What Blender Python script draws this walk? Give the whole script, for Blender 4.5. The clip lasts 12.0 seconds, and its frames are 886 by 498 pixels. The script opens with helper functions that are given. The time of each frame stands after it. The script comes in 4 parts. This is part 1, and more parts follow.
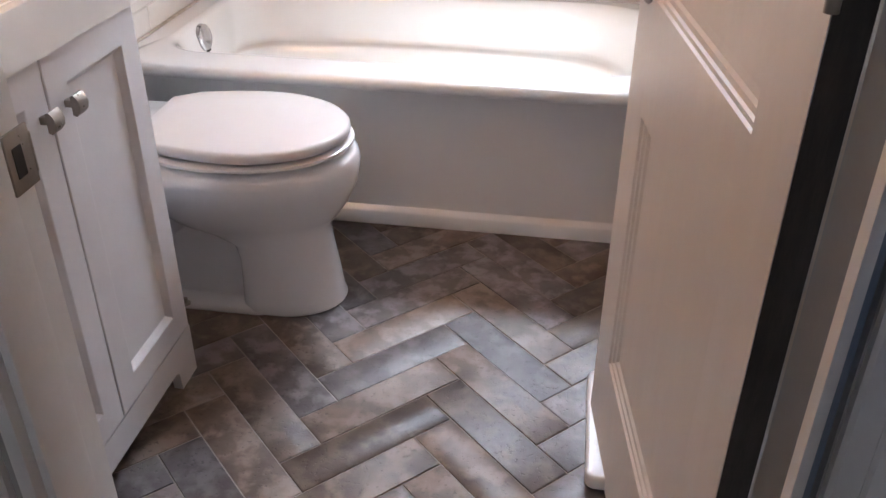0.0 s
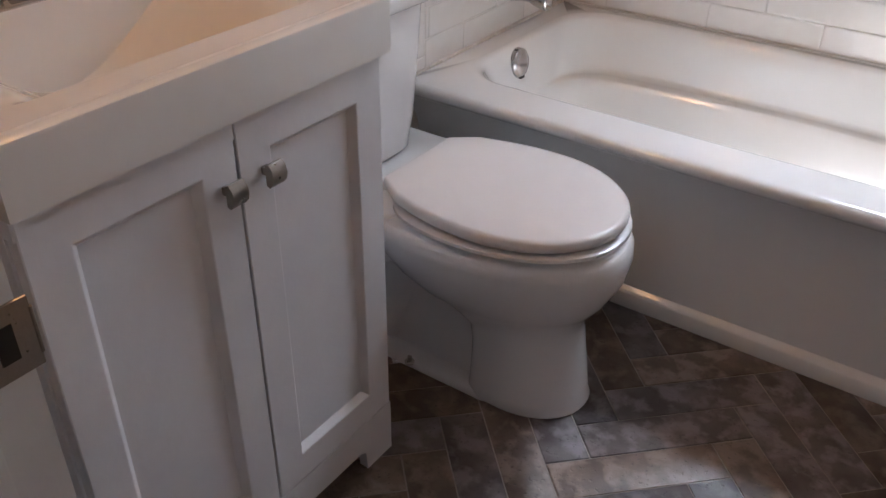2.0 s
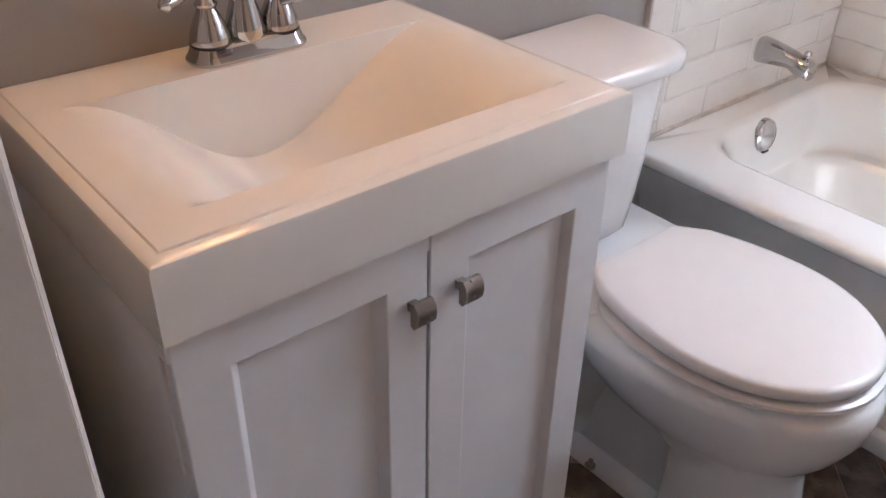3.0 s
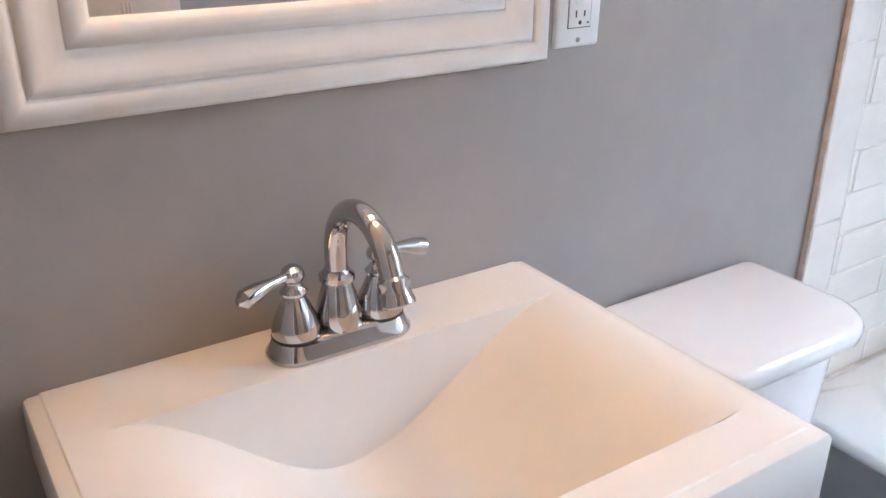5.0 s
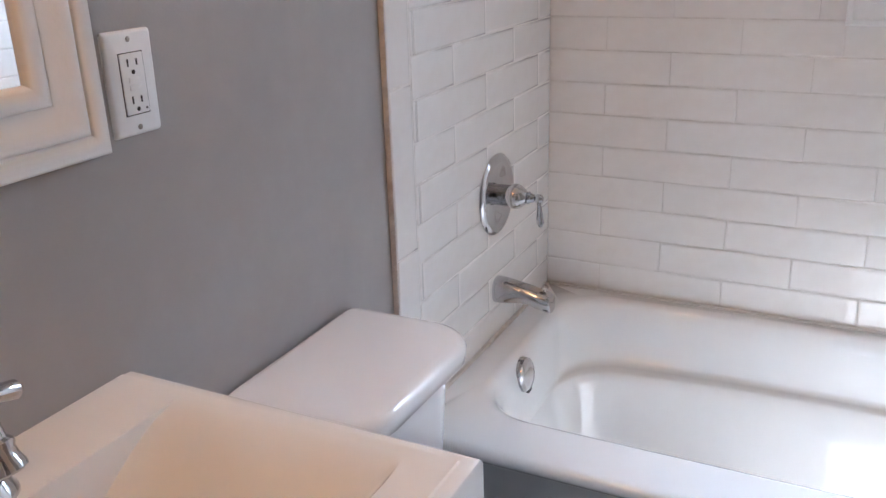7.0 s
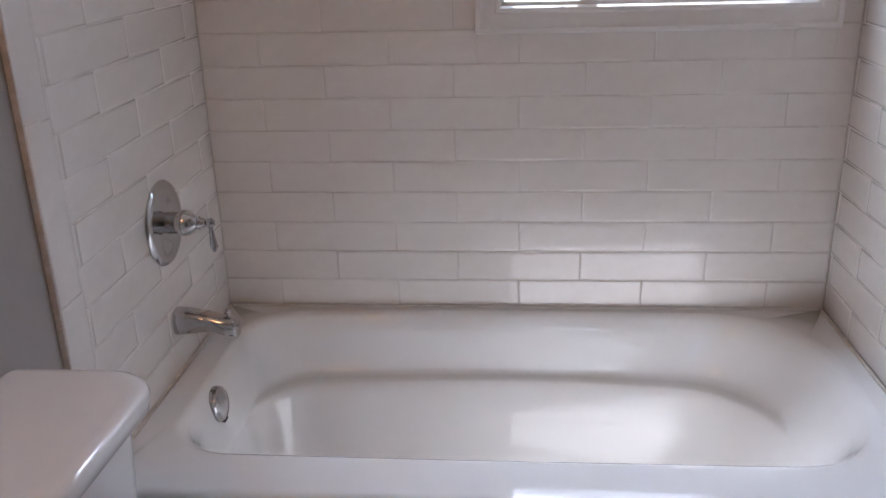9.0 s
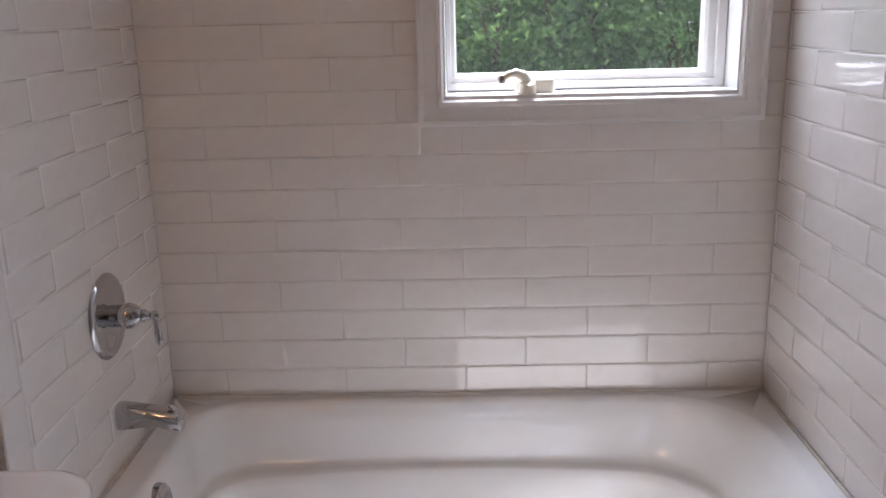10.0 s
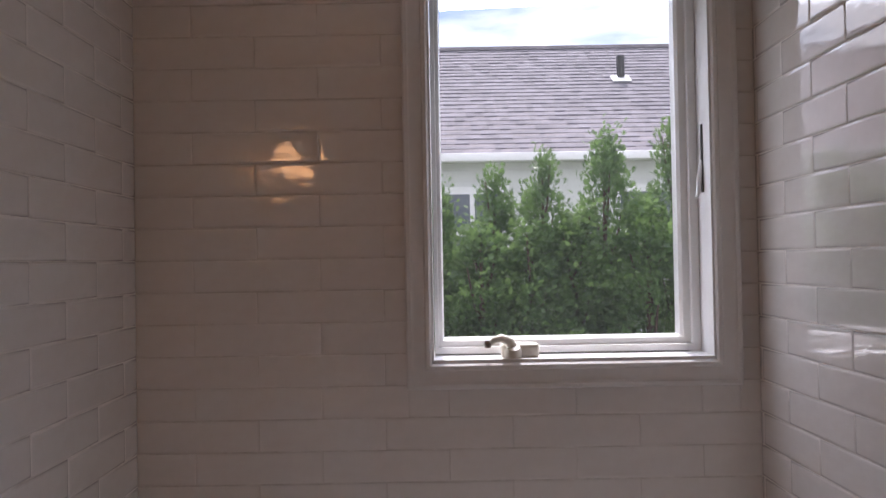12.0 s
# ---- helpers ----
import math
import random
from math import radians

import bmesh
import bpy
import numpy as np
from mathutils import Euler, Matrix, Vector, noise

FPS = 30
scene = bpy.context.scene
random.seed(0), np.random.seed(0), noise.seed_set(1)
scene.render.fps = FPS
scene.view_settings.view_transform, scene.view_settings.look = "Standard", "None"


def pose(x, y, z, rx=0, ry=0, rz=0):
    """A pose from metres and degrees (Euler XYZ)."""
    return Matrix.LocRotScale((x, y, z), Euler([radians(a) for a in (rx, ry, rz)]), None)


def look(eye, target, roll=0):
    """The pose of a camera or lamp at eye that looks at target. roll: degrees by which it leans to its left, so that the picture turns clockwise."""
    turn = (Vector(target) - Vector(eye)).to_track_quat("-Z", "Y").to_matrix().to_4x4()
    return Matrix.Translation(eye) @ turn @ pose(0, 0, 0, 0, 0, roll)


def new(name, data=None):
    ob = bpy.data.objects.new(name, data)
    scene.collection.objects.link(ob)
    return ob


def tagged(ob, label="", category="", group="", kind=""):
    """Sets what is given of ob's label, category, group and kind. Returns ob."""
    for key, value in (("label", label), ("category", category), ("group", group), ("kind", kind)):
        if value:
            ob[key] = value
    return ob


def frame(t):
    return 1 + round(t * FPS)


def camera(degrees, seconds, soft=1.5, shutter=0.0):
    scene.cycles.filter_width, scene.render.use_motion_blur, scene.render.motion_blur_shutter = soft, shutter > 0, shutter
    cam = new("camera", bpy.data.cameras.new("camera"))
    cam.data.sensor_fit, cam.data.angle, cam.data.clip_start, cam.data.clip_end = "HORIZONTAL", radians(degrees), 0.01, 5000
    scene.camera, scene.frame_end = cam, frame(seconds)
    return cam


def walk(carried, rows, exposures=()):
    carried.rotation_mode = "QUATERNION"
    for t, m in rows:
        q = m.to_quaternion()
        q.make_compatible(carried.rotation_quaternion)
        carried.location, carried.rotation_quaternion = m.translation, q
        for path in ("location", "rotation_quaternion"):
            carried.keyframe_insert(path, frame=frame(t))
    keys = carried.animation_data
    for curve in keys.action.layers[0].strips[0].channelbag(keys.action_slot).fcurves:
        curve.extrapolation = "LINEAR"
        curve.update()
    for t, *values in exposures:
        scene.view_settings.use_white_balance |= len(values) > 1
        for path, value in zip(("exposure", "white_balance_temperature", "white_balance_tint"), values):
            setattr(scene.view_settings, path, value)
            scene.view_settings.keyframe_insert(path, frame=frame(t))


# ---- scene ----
cam = camera(54.1, 12.0)
PATH = [
    (0, (1.201, -2.029, 1.219), (0.941, -0.34, 0.18), 0.4),
    (0.5, (1.211, -1.914, 1.215), (0.861, -0.257, 0.152), 0.4),
    (1, (1.234, -1.787, 1.223), (0.708, -0.186, 0.145), 0.5),
    (1.5, (1.25, -1.689, 1.237), (0.497, -0.183, 0.158), 0.6),
    (2, (1.215, -1.587, 1.254), (0.26, -0.205, 0.169), 0.8),
    (2.5, (1.119, -1.48, 1.279), (0.004, -0.227, 0.19), 1.1),
    (3, (1.047, -1.424, 1.29), (-0.231, -0.338, 0.2), 1.1),
    (3.1, (1.032, -1.42, 1.29), (-0.269, -0.364, 0.197), 1.4),
    (3.2, (1.022, -1.404, 1.294), (-0.314, -0.391, 0.203), 1.0),
    (4.8, (0.821, -1.282, 1.347), (-0.686, -0.28, 0.495), 0.9),
    (5, (0.806, -1.279, 1.352), (-0.728, -0.275, 0.555), 0.3),
    (5.5, (0.784, -1.296, 1.357), (-0.699, -0.15, 0.66), 0.2),
    (6, (0.779, -1.29, 1.361), (-0.535, 0.058, 0.684), -1.1),
    (6.5, (0.762, -1.288, 1.367), (-0.323, 0.247, 0.682), -1.4),
    (7, (0.749, -1.274, 1.366), (-0.106, 0.396, 0.674), -1.9),
    (7.5, (0.744, -1.266, 1.37), (0.121, 0.501, 0.67), -1.9),
    (7.7, (0.744, -1.263, 1.374), (0.209, 0.53, 0.669), -2.1),
    (9.3, (0.762, -1.264, 1.388), (0.64, 0.613, 0.709), -1.5),
    (9.5, (0.764, -1.272, 1.394), (0.665, 0.617, 0.743), -1.5),
    (10, (0.759, -1.285, 1.398), (0.719, 0.647, 0.883), -1.4),
    (10.5, (0.761, -1.295, 1.409), (0.736, 0.671, 1.044), -1.4),
    (11, (0.712, -1.308, 1.415), (0.739, 0.679, 1.187), -1.0),
    (11.5, (0.729, -1.318, 1.44), (0.747, 0.679, 1.326), -0.9),
    (12, (0.752, -1.328, 1.454), (0.758, 0.672, 1.487), -1.0),
]
EXPOSURES = [(0, 2.32, 6150, 16), (1, 1.80, 6100, 15), (1.5, 1.53, 6000, 15), (2, 1.5, 6050, 15), (2.5, 1.85, 6000, 16), (3, 2.1, 5950, 15), (5, 2.6, 5250, 7), (6.5, 2.2, 5400, 10), (7, 1.85, 5500, 12), (7.5, 1.32, 5620, 14), (9.5, 0.98, 5850, 18), (10.5, 0.95, 6150, 21), (11, 1.0, 6250, 22), (11.5, 0.8, 6300, 23), (12, 0.02, 6300, 24)]
walk(cam, [(t, look(eye, aim, lean)) for t, eye, aim, lean in PATH], EXPOSURES)

# ---- world, sun, lights ----
world = bpy.data.worlds.new("sky")
scene.world = world
world.use_nodes = True
wn, wl = world.node_tree.nodes, world.node_tree.links
sky = wn.new("ShaderNodeTexSky")
sky.sky_type = "NISHITA"
sky.sun_disc = False
SUN_ELEVATION, SUN_TURN = 64.0, 1.0
sky.sun_elevation, sky.sun_rotation = radians(SUN_ELEVATION), radians(SUN_TURN)
wco = wn.new("ShaderNodeTexCoord")
wmap = wn.new("ShaderNodeMapping")
wmap.inputs["Scale"].default_value = (1.2, 1.2, 4.0)
wnoise = wn.new("ShaderNodeTexNoise")
wnoise.inputs["Scale"].default_value = 2.2
wnoise.inputs["Detail"].default_value = 5
wramp = wn.new("ShaderNodeValToRGB")
wramp.color_ramp.elements[0].position, wramp.color_ramp.elements[1].position = 0.40, 0.53
wmix = wn.new("ShaderNodeMix")
wmix.data_type = "RGBA"
wmix.inputs["B"].default_value = (11.5, 11.9, 12.5, 1)
wl.new(wco.outputs["Generated"], wmap.inputs["Vector"])
wl.new(wmap.outputs["Vector"], wnoise.inputs["Vector"])
wl.new(wnoise.outputs["Fac"], wramp.inputs["Fac"])
wl.new(wramp.outputs["Color"], wmix.inputs["Factor"])
wl.new(sky.outputs["Color"], wmix.inputs["A"])
wl.new(wmix.outputs["Result"], wn["Background"].inputs["Color"])
wn["Background"].inputs["Strength"].default_value = 0.15

sun = new("sun", bpy.data.lights.new("sun", "SUN"))
sun.data.energy, sun.data.angle, sun.data.color = 5.0, radians(0.5), (1.0, 0.96, 0.9)
se, st = radians(SUN_ELEVATION), radians(SUN_TURN)
sun_dir = Vector((math.sin(st) * math.cos(se), math.cos(st) * math.cos(se), math.sin(se)))
sun.matrix_world = look(sun_dir * 20, (0, 0, 0))

# added stand-in for sky light: area lamp under the eave, through the upper window
SKY_FILL_W = 3.6
sky_lamp = new("window_skylight", bpy.data.lights.new("window_skylight", "AREA"))
sky_lamp.data.shape, sky_lamp.data.size, sky_lamp.data.size_y = "RECTANGLE", 0.66, 0.38
sky_lamp.data.energy, sky_lamp.data.color = SKY_FILL_W, (0.80, 0.90, 1.0)
sky_lamp.data.spread = radians(110)
sky_lamp.matrix_world = look((1.071, 1.16, 2.335), (0.95, 0.10, 0.5))

# ---- materials ----
def material(name, color, rough=0.5, metal=0.0, second=None, scale=8.0, spread=0.5, bump=0.0, bump_scale=60.0,
             wave=0.0, wave_scale=6.0, coat=0.0, vary=0.0, emission=0.0, rough_vary=0.0, stretch=(1, 1, 1), spec=0.5, wave_stretch=None, coat_rough=0.04):
    """A painted or natural surface: two colours mixed by noise at two scales, fine relief, an even larger wave, and a tint per object."""
    m = bpy.data.materials.new(name)
    m.use_nodes = True
    n, l = m.node_tree.nodes, m.node_tree.links
    b = n["Principled BSDF"]
    b.inputs["Roughness"].default_value = rough
    b.inputs["Metallic"].default_value = metal
    b.inputs["Coat Weight"].default_value = coat
    b.inputs["Coat Roughness"].default_value = coat_rough
    b.inputs["Specular IOR Level"].default_value = spec
    co = n.new("ShaderNodeTexCoord")
    mp = n.new("ShaderNodeMapping")
    mp.inputs["Scale"].default_value = stretch
    l.new(co.outputs["Object"], mp.inputs["Vector"])
    second = second or tuple(c * 0.93 for c in color)
    mix = n.new("ShaderNodeMix")
    mix.data_type = "RGBA"
    mix.inputs["A"].default_value, mix.inputs["B"].default_value = (*color, 1), (*second, 1)
    big, fine = n.new("ShaderNodeTexNoise"), n.new("ShaderNodeTexNoise")
    big.inputs["Scale"].default_value, fine.inputs["Scale"].default_value = scale, scale * 7.3
    big.inputs["Detail"].default_value = fine.inputs["Detail"].default_value = 4
    add = n.new("ShaderNodeMath")
    add.operation = "ADD"
    half = n.new("ShaderNodeMath")
    half.operation = "MULTIPLY_ADD"
    half.inputs[1].default_value, half.inputs[2].default_value = 0.45, -0.22
    l.new(mp.outputs["Vector"], big.inputs["Vector"])
    l.new(mp.outputs["Vector"], fine.inputs["Vector"])
    l.new(fine.outputs["Fac"], half.inputs[0])
    l.new(big.outputs["Fac"], add.inputs[0])
    l.new(half.outputs[0], add.inputs[1])
    ramp = n.new("ShaderNodeMapRange")
    ramp.inputs["From Min"].default_value, ramp.inputs["From Max"].default_value = 0.5 - 0.25 * spread - 0.02, 0.5 + 0.25 * spread
    l.new(add.outputs[0], ramp.inputs["Value"])
    l.new(ramp.outputs["Result"], mix.inputs["Factor"])
    out = mix.outputs["Result"]
    if vary:
        info = n.new("ShaderNodeObjectInfo")
        geo = n.new("ShaderNodeHueSaturation")
        mr = n.new("ShaderNodeMapRange")
        mr.inputs["To Min"].default_value, mr.inputs["To Max"].default_value = 1 - vary, 1 + vary
        l.new(info.outputs["Random"], mr.inputs["Value"])
        l.new(mr.outputs["Result"], geo.inputs["Value"])
        l.new(out, geo.inputs["Color"])
        out = geo.outputs["Color"]
    l.new(out, b.inputs["Base Color"])
    if rough_vary:
        rr = n.new("ShaderNodeMapRange")
        rr.inputs["To Min"].default_value, rr.inputs["To Max"].default_value = max(0.02, rough - rough_vary), rough + rough_vary
        l.new(fine.outputs["Fac"], rr.inputs["Value"])
        l.new(rr.outputs["Result"], b.inputs["Roughness"])
    normal = None
    for strength, sc in ((wave, wave_scale), (bump, bump_scale)):
        if strength:
            t = n.new("ShaderNodeTexNoise")
            t.inputs["Scale"].default_value = sc
            t.inputs["Detail"].default_value = 2 if sc < 30 else 4
            if wave_stretch and strength == wave:
                wm, wi, wo = n.new("ShaderNodeMapping"), n.new("ShaderNodeObjectInfo"), n.new("ShaderNodeVectorMath")
                wm.inputs["Scale"].default_value = wave_stretch
                wo.operation = "SCALE"
                wo.inputs[0].default_value = (37.0, 11.0, 23.0)
                l.new(wi.outputs["Random"], wo.inputs["Scale"])
                l.new(wo.outputs[0], wm.inputs["Location"])
                l.new(co.outputs["Object"], wm.inputs["Vector"])
                l.new(wm.outputs["Vector"], t.inputs["Vector"])
            else:
                l.new(co.outputs["Object"], t.inputs["Vector"])
            bp = n.new("ShaderNodeBump")
            bp.inputs["Strength"].default_value = 1.0
            bp.inputs["Distance"].default_value = strength
            l.new(t.outputs["Fac"], bp.inputs["Height"])
            if normal:
                l.new(normal, bp.inputs["Normal"])
            normal = bp.outputs["Normal"]
    if normal:
        l.new(normal, b.inputs["Normal"])
    if emission:
        b.inputs["Emission Color"].default_value = (*color, 1)
        b.inputs["Emission Strength"].default_value = emission
    return m


GREY_WALL = material("grey_wall_paint", (0.378, 0.356, 0.338), 0.45, second=(0.353, 0.333, 0.315), scale=3, bump=0.00018, bump_scale=260, rough_vary=0.08)
HALL_WALL = material("hall_wall_paint", (0.52, 0.48, 0.43), 0.6, scale=3, bump=0.0004, bump_scale=220)
WHITE_TRIM = material("white_trim_paint", (0.80, 0.79, 0.77), 0.32, second=(0.76, 0.745, 0.72), scale=5, bump=0.0003, bump_scale=90, rough_vary=0.06)
DOOR_PAINT = material("door_paint", (0.78, 0.755, 0.72), 0.35, second=(0.74, 0.715, 0.68), scale=4, bump=0.0003, bump_scale=70, stretch=(1, 1, 0.25), rough_vary=0.06)
# white hinge jamb in shade: the blue-grey shade is put into its colour
JAMB_SHADE = material("shaded_jamb_blue_grey", (0.20, 0.235, 0.28), 0.5, scale=5, bump=0.0003, bump_scale=90)
CEILING = material("ceiling_paint", (0.82, 0.82, 0.80), 0.8, scale=4, bump=0.0005, bump_scale=150)
CABINET = material("cabinet_paint", (0.80, 0.80, 0.82), 0.4, second=(0.77, 0.77, 0.79), scale=5, bump=0.0002, bump_scale=120, rough_vary=0.05)
MARBLE_TOP = material("cultured_marble", (0.84, 0.82, 0.79), 0.14, second=(0.82, 0.80, 0.765), scale=4, coat=0.4, rough_vary=0.03)
CERAMIC = material("vitreous_china", (0.83, 0.82, 0.815), 0.09, second=(0.81, 0.80, 0.795), scale=3, coat=0.5, rough_vary=0.02)
SEAT = material("toilet_seat_plastic", (0.78, 0.755, 0.745), 0.24, second=(0.76, 0.735, 0.725), scale=4, rough_vary=0.03)
TUB = material("tub_enamel", (0.88, 0.88, 0.87), 0.05, second=(0.865, 0.865, 0.855), scale=3, coat=1.0, coat_rough=0.012, rough_vary=0.02)
TILE = material("glazed_wall_tile", (0.82, 0.79, 0.755), 0.045, second=(0.79, 0.755, 0.715), scale=6, coat=1.0, coat_rough=0.015, wave=0.0017, wave_scale=17, wave_stretch=(0.5, 1.0, 1.2), vary=0.008, rough_vary=0.015)
GROUT = material("wall_grout", (0.74, 0.71, 0.67), 0.7, second=(0.58, 0.545, 0.50), scale=9, bump=0.0006, bump_scale=260)
FLOOR_GROUT = material("floor_grout", (0.44, 0.40, 0.36), 0.85, second=(0.30, 0.265, 0.24), scale=14, bump=0.001, bump_scale=240)
CHROME = material("chrome", (0.56, 0.56, 0.575), 0.05, metal=1.0, scale=12, rough_vary=0.03)
NICKEL = material("brushed_nickel", (0.38, 0.35, 0.315), 0.30, metal=1.0, scale=20, bump=0.0002, bump_scale=300, rough_vary=0.08)
# uncut holes and slots carry their shade in this near-black; also dark parts
DARK = material("dark_recess", (0.03, 0.028, 0.026), 0.6, scale=20)
MIRROR = material("mirror_silver", (0.90, 0.91, 0.92), 0.015, metal=1.0, second=(0.895, 0.905, 0.915), scale=2)
PLASTIC = material("white_plastic", (0.82, 0.82, 0.81), 0.3, scale=9, rough_vary=0.05)
IVORY = material("ivory_plastic", (0.80, 0.76, 0.66), 0.35, scale=9, rough_vary=0.05)
SILICONE = material("caulk", (0.72, 0.68, 0.62), 0.5, scale=25, second=(0.60, 0.55, 0.48), bump=0.0006, bump_scale=120)
BARE_EDGE = material("raw_tile_edge", (0.50, 0.45, 0.41), 0.7, scale=30, second=(0.62, 0.58, 0.54), bump=0.0006, bump_scale=200)
SHADE_GLASS = material("lit_shade_glass", (1.0, 0.52, 0.21), 0.3, emission=6.8)
HALL_FLOOR = material("hall_floor_wood", (0.22, 0.15, 0.10), 0.4, scale=6, second=(0.16, 0.11, 0.07), stretch=(6, 1, 6), bump=0.0004)
VINYL = material("window_vinyl", (0.82, 0.82, 0.81), 0.35, second=(0.78, 0.775, 0.76), scale=12, rough_vary=0.05)
# light and dark greens also carry the hedge's sunlit clumps and shaded gaps
LEAF = material("hedge_leaf", (0.125, 0.215, 0.065), 0.42, second=(0.028, 0.060, 0.034), scale=7.0, spread=0.7, vary=0.12)
leaf_nodes, leaf_links = LEAF.node_tree.nodes, LEAF.node_tree.links
leaf_bsdf, leaf_glow, leaf_mix = leaf_nodes["Principled BSDF"], leaf_nodes.new("ShaderNodeBsdfTranslucent"), leaf_nodes.new("ShaderNodeMixShader")
leaf_glow.inputs["Color"].default_value = (0.27, 0.44, 0.13, 1)
leaf_mix.inputs["Fac"].default_value = 0.33
leaf_links.new(leaf_bsdf.outputs["BSDF"], leaf_mix.inputs[1])
leaf_links.new(leaf_glow.outputs["BSDF"], leaf_mix.inputs[2])
leaf_links.new(leaf_mix.outputs["Shader"], leaf_nodes["Material Output"].inputs["Surface"])
DARK_EDGE = material("dark_hinge_edge", (0.055, 0.045, 0.04), 0.7, second=(0.035, 0.03, 0.027), scale=12, stretch=(6, 6, 1))
BARK = material("bark", (0.10, 0.07, 0.05), 0.9, scale=20, bump=0.004, bump_scale=40)
SHINGLE = material("roof_shingle", (0.235, 0.215, 0.225), 0.9, second=(0.175, 0.16, 0.165), scale=4, vary=0.22, bump=0.002, bump_scale=120)
SIDING = material("house_siding", (0.70, 0.71, 0.69), 0.6, scale=3)
LAWN = material("lawn", (0.07, 0.12, 0.03), 0.9, second=(0.10, 0.11, 0.04), scale=2, bump=0.02, bump_scale=40)
WINDOW_DARK = material("far_window_glass", (0.10, 0.12, 0.14), 0.08, scale=3)


def floor_stone():
    """Grey-brown printed stone: clouds, pale mineral smears, fine pits, and a tint for each plank."""
    m = bpy.data.materials.new("herringbone_stone")
    m.use_nodes = True
    n, l = m.node_tree.nodes, m.node_tree.links
    b = n["Principled BSDF"]
    co, info = n.new("ShaderNodeTexCoord"), n.new("ShaderNodeObjectInfo")
    shift = n.new("ShaderNodeVectorMath")
    shift.operation = "MULTIPLY_ADD"
    mult = n.new("ShaderNodeVectorMath")
    mult.operation = "SCALE"
    mult.inputs[0].default_value = (13.0, 7.0, 29.0)
    l.new(info.outputs["Random"], mult.inputs["Scale"])
    shift.inputs[1].default_value = (1, 1, 1)
    l.new(co.outputs["Object"], shift.inputs[0])
    l.new(mult.outputs[0], shift.inputs[2])
    cloud, smear, pit = n.new("ShaderNodeTexNoise"), n.new("ShaderNodeTexNoise"), n.new("ShaderNodeTexNoise")
    for t, s, d in ((cloud, 11.0, 8), (smear, 21.0, 9), (pit, 120.0, 4)):
        t.inputs["Scale"].default_value, t.inputs["Detail"].default_value = s, d
        l.new(shift.outputs[0], t.inputs["Vector"])
    smear.inputs["Distortion"].default_value = 0.15
    base = n.new("ShaderNodeValToRGB")
    e = base.color_ramp.elements
    e[0].position, e[0].color = 0.30, (0.112, 0.083, 0.074, 1)
    e[1].position, e[1].color = 0.70, (0.325, 0.268, 0.238, 1)
    mid = base.color_ramp.elements.new(0.5)
    mid.color = (0.202, 0.162, 0.145, 1)
    l.new(cloud.outputs["Fac"], base.inputs["Fac"])
    pale = n.new("ShaderNodeMapRange")
    pale.inputs["From Min"].default_value, pale.inputs["From Max"].default_value = 0.47, 0.62
    pale.inputs["To Max"].default_value = 0.7
    l.new(smear.outputs["Fac"], pale.inputs["Value"])
    mix = n.new("ShaderNodeMix")
    mix.data_type = "RGBA"
    mix.inputs["B"].default_value = (0.45, 0.395, 0.36, 1)
    l.new(pale.outputs["Result"], mix.inputs["Factor"])
    l.new(base.outputs["Color"], mix.inputs["A"])
    pits = n.new("ShaderNodeMapRange")
    pits.inputs["From Min"].default_value, pits.inputs["From Max"].default_value = 0.60, 0.70
    pits.inputs["To Max"].default_value = 0.55
    l.new(pit.outputs["Fac"], pits.inputs["Value"])
    mix2 = n.new("ShaderNodeMix")
    mix2.data_type = "RGBA"
    mix2.inputs["B"].default_value = (0.09, 0.075, 0.07, 1)
    l.new(pits.outputs["Result"], mix2.inputs["Factor"])
    l.new(mix.outputs["Result"], mix2.inputs["A"])
    hsv = n.new("ShaderNodeHueSaturation")
    val = n.new("ShaderNodeMapRange")
    val.inputs["To Min"].default_value, val.inputs["To Max"].default_value = 0.44, 0.88
    l.new(info.outputs["Random"], val.inputs["Value"])
    l.new(val.outputs["Result"], hsv.inputs["Value"])
    tint = n.new("ShaderNodeValToRGB")
    tint.color_ramp.interpolation = "CONSTANT"
    te = tint.color_ramp.elements
    te[0].color, te[1].color, te[1].position = (1.0, 0.90, 0.80, 1), (0.95, 0.98, 1.08, 1), 0.35
    te.new(0.6).color = (1.06, 1.0, 0.93, 1)
    te.new(0.8).color = (0.90, 0.94, 1.06, 1)
    jump = n.new("ShaderNodeMath")
    jump.operation = "MULTIPLY"
    jump.inputs[1].default_value = 7.31
    fract = n.new("ShaderNodeMath")
    fract.operation = "FRACT"
    l.new(info.outputs["Random"], jump.inputs[0])
    l.new(jump.outputs[0], fract.inputs[0])
    l.new(fract.outputs[0], tint.inputs["Fac"])
    dye = n.new("ShaderNodeMix")
    dye.data_type, dye.blend_type = "RGBA", "MULTIPLY"
    dye.inputs["Factor"].default_value = 1.0
    l.new(mix2.outputs["Result"], dye.inputs["A"])
    l.new(tint.outputs["Color"], dye.inputs["B"])
    l.new(dye.outputs["Result"], hsv.inputs["Color"])
    l.new(hsv.outputs["Color"], b.inputs["Base Color"])
    rough = n.new("ShaderNodeMapRange")
    rough.inputs["To Min"].default_value, rough.inputs["To Max"].default_value = 0.30, 0.55
    l.new(smear.outputs["Fac"], rough.inputs["Value"])
    l.new(rough.outputs["Result"], b.inputs["Roughness"])
    bp = n.new("ShaderNodeBump")
    bp.inputs["Distance"].default_value, bp.inputs["Strength"].default_value = 0.0012, 0.8
    l.new(smear.outputs["Fac"], bp.inputs["Height"])
    bp2 = n.new("ShaderNodeBump")
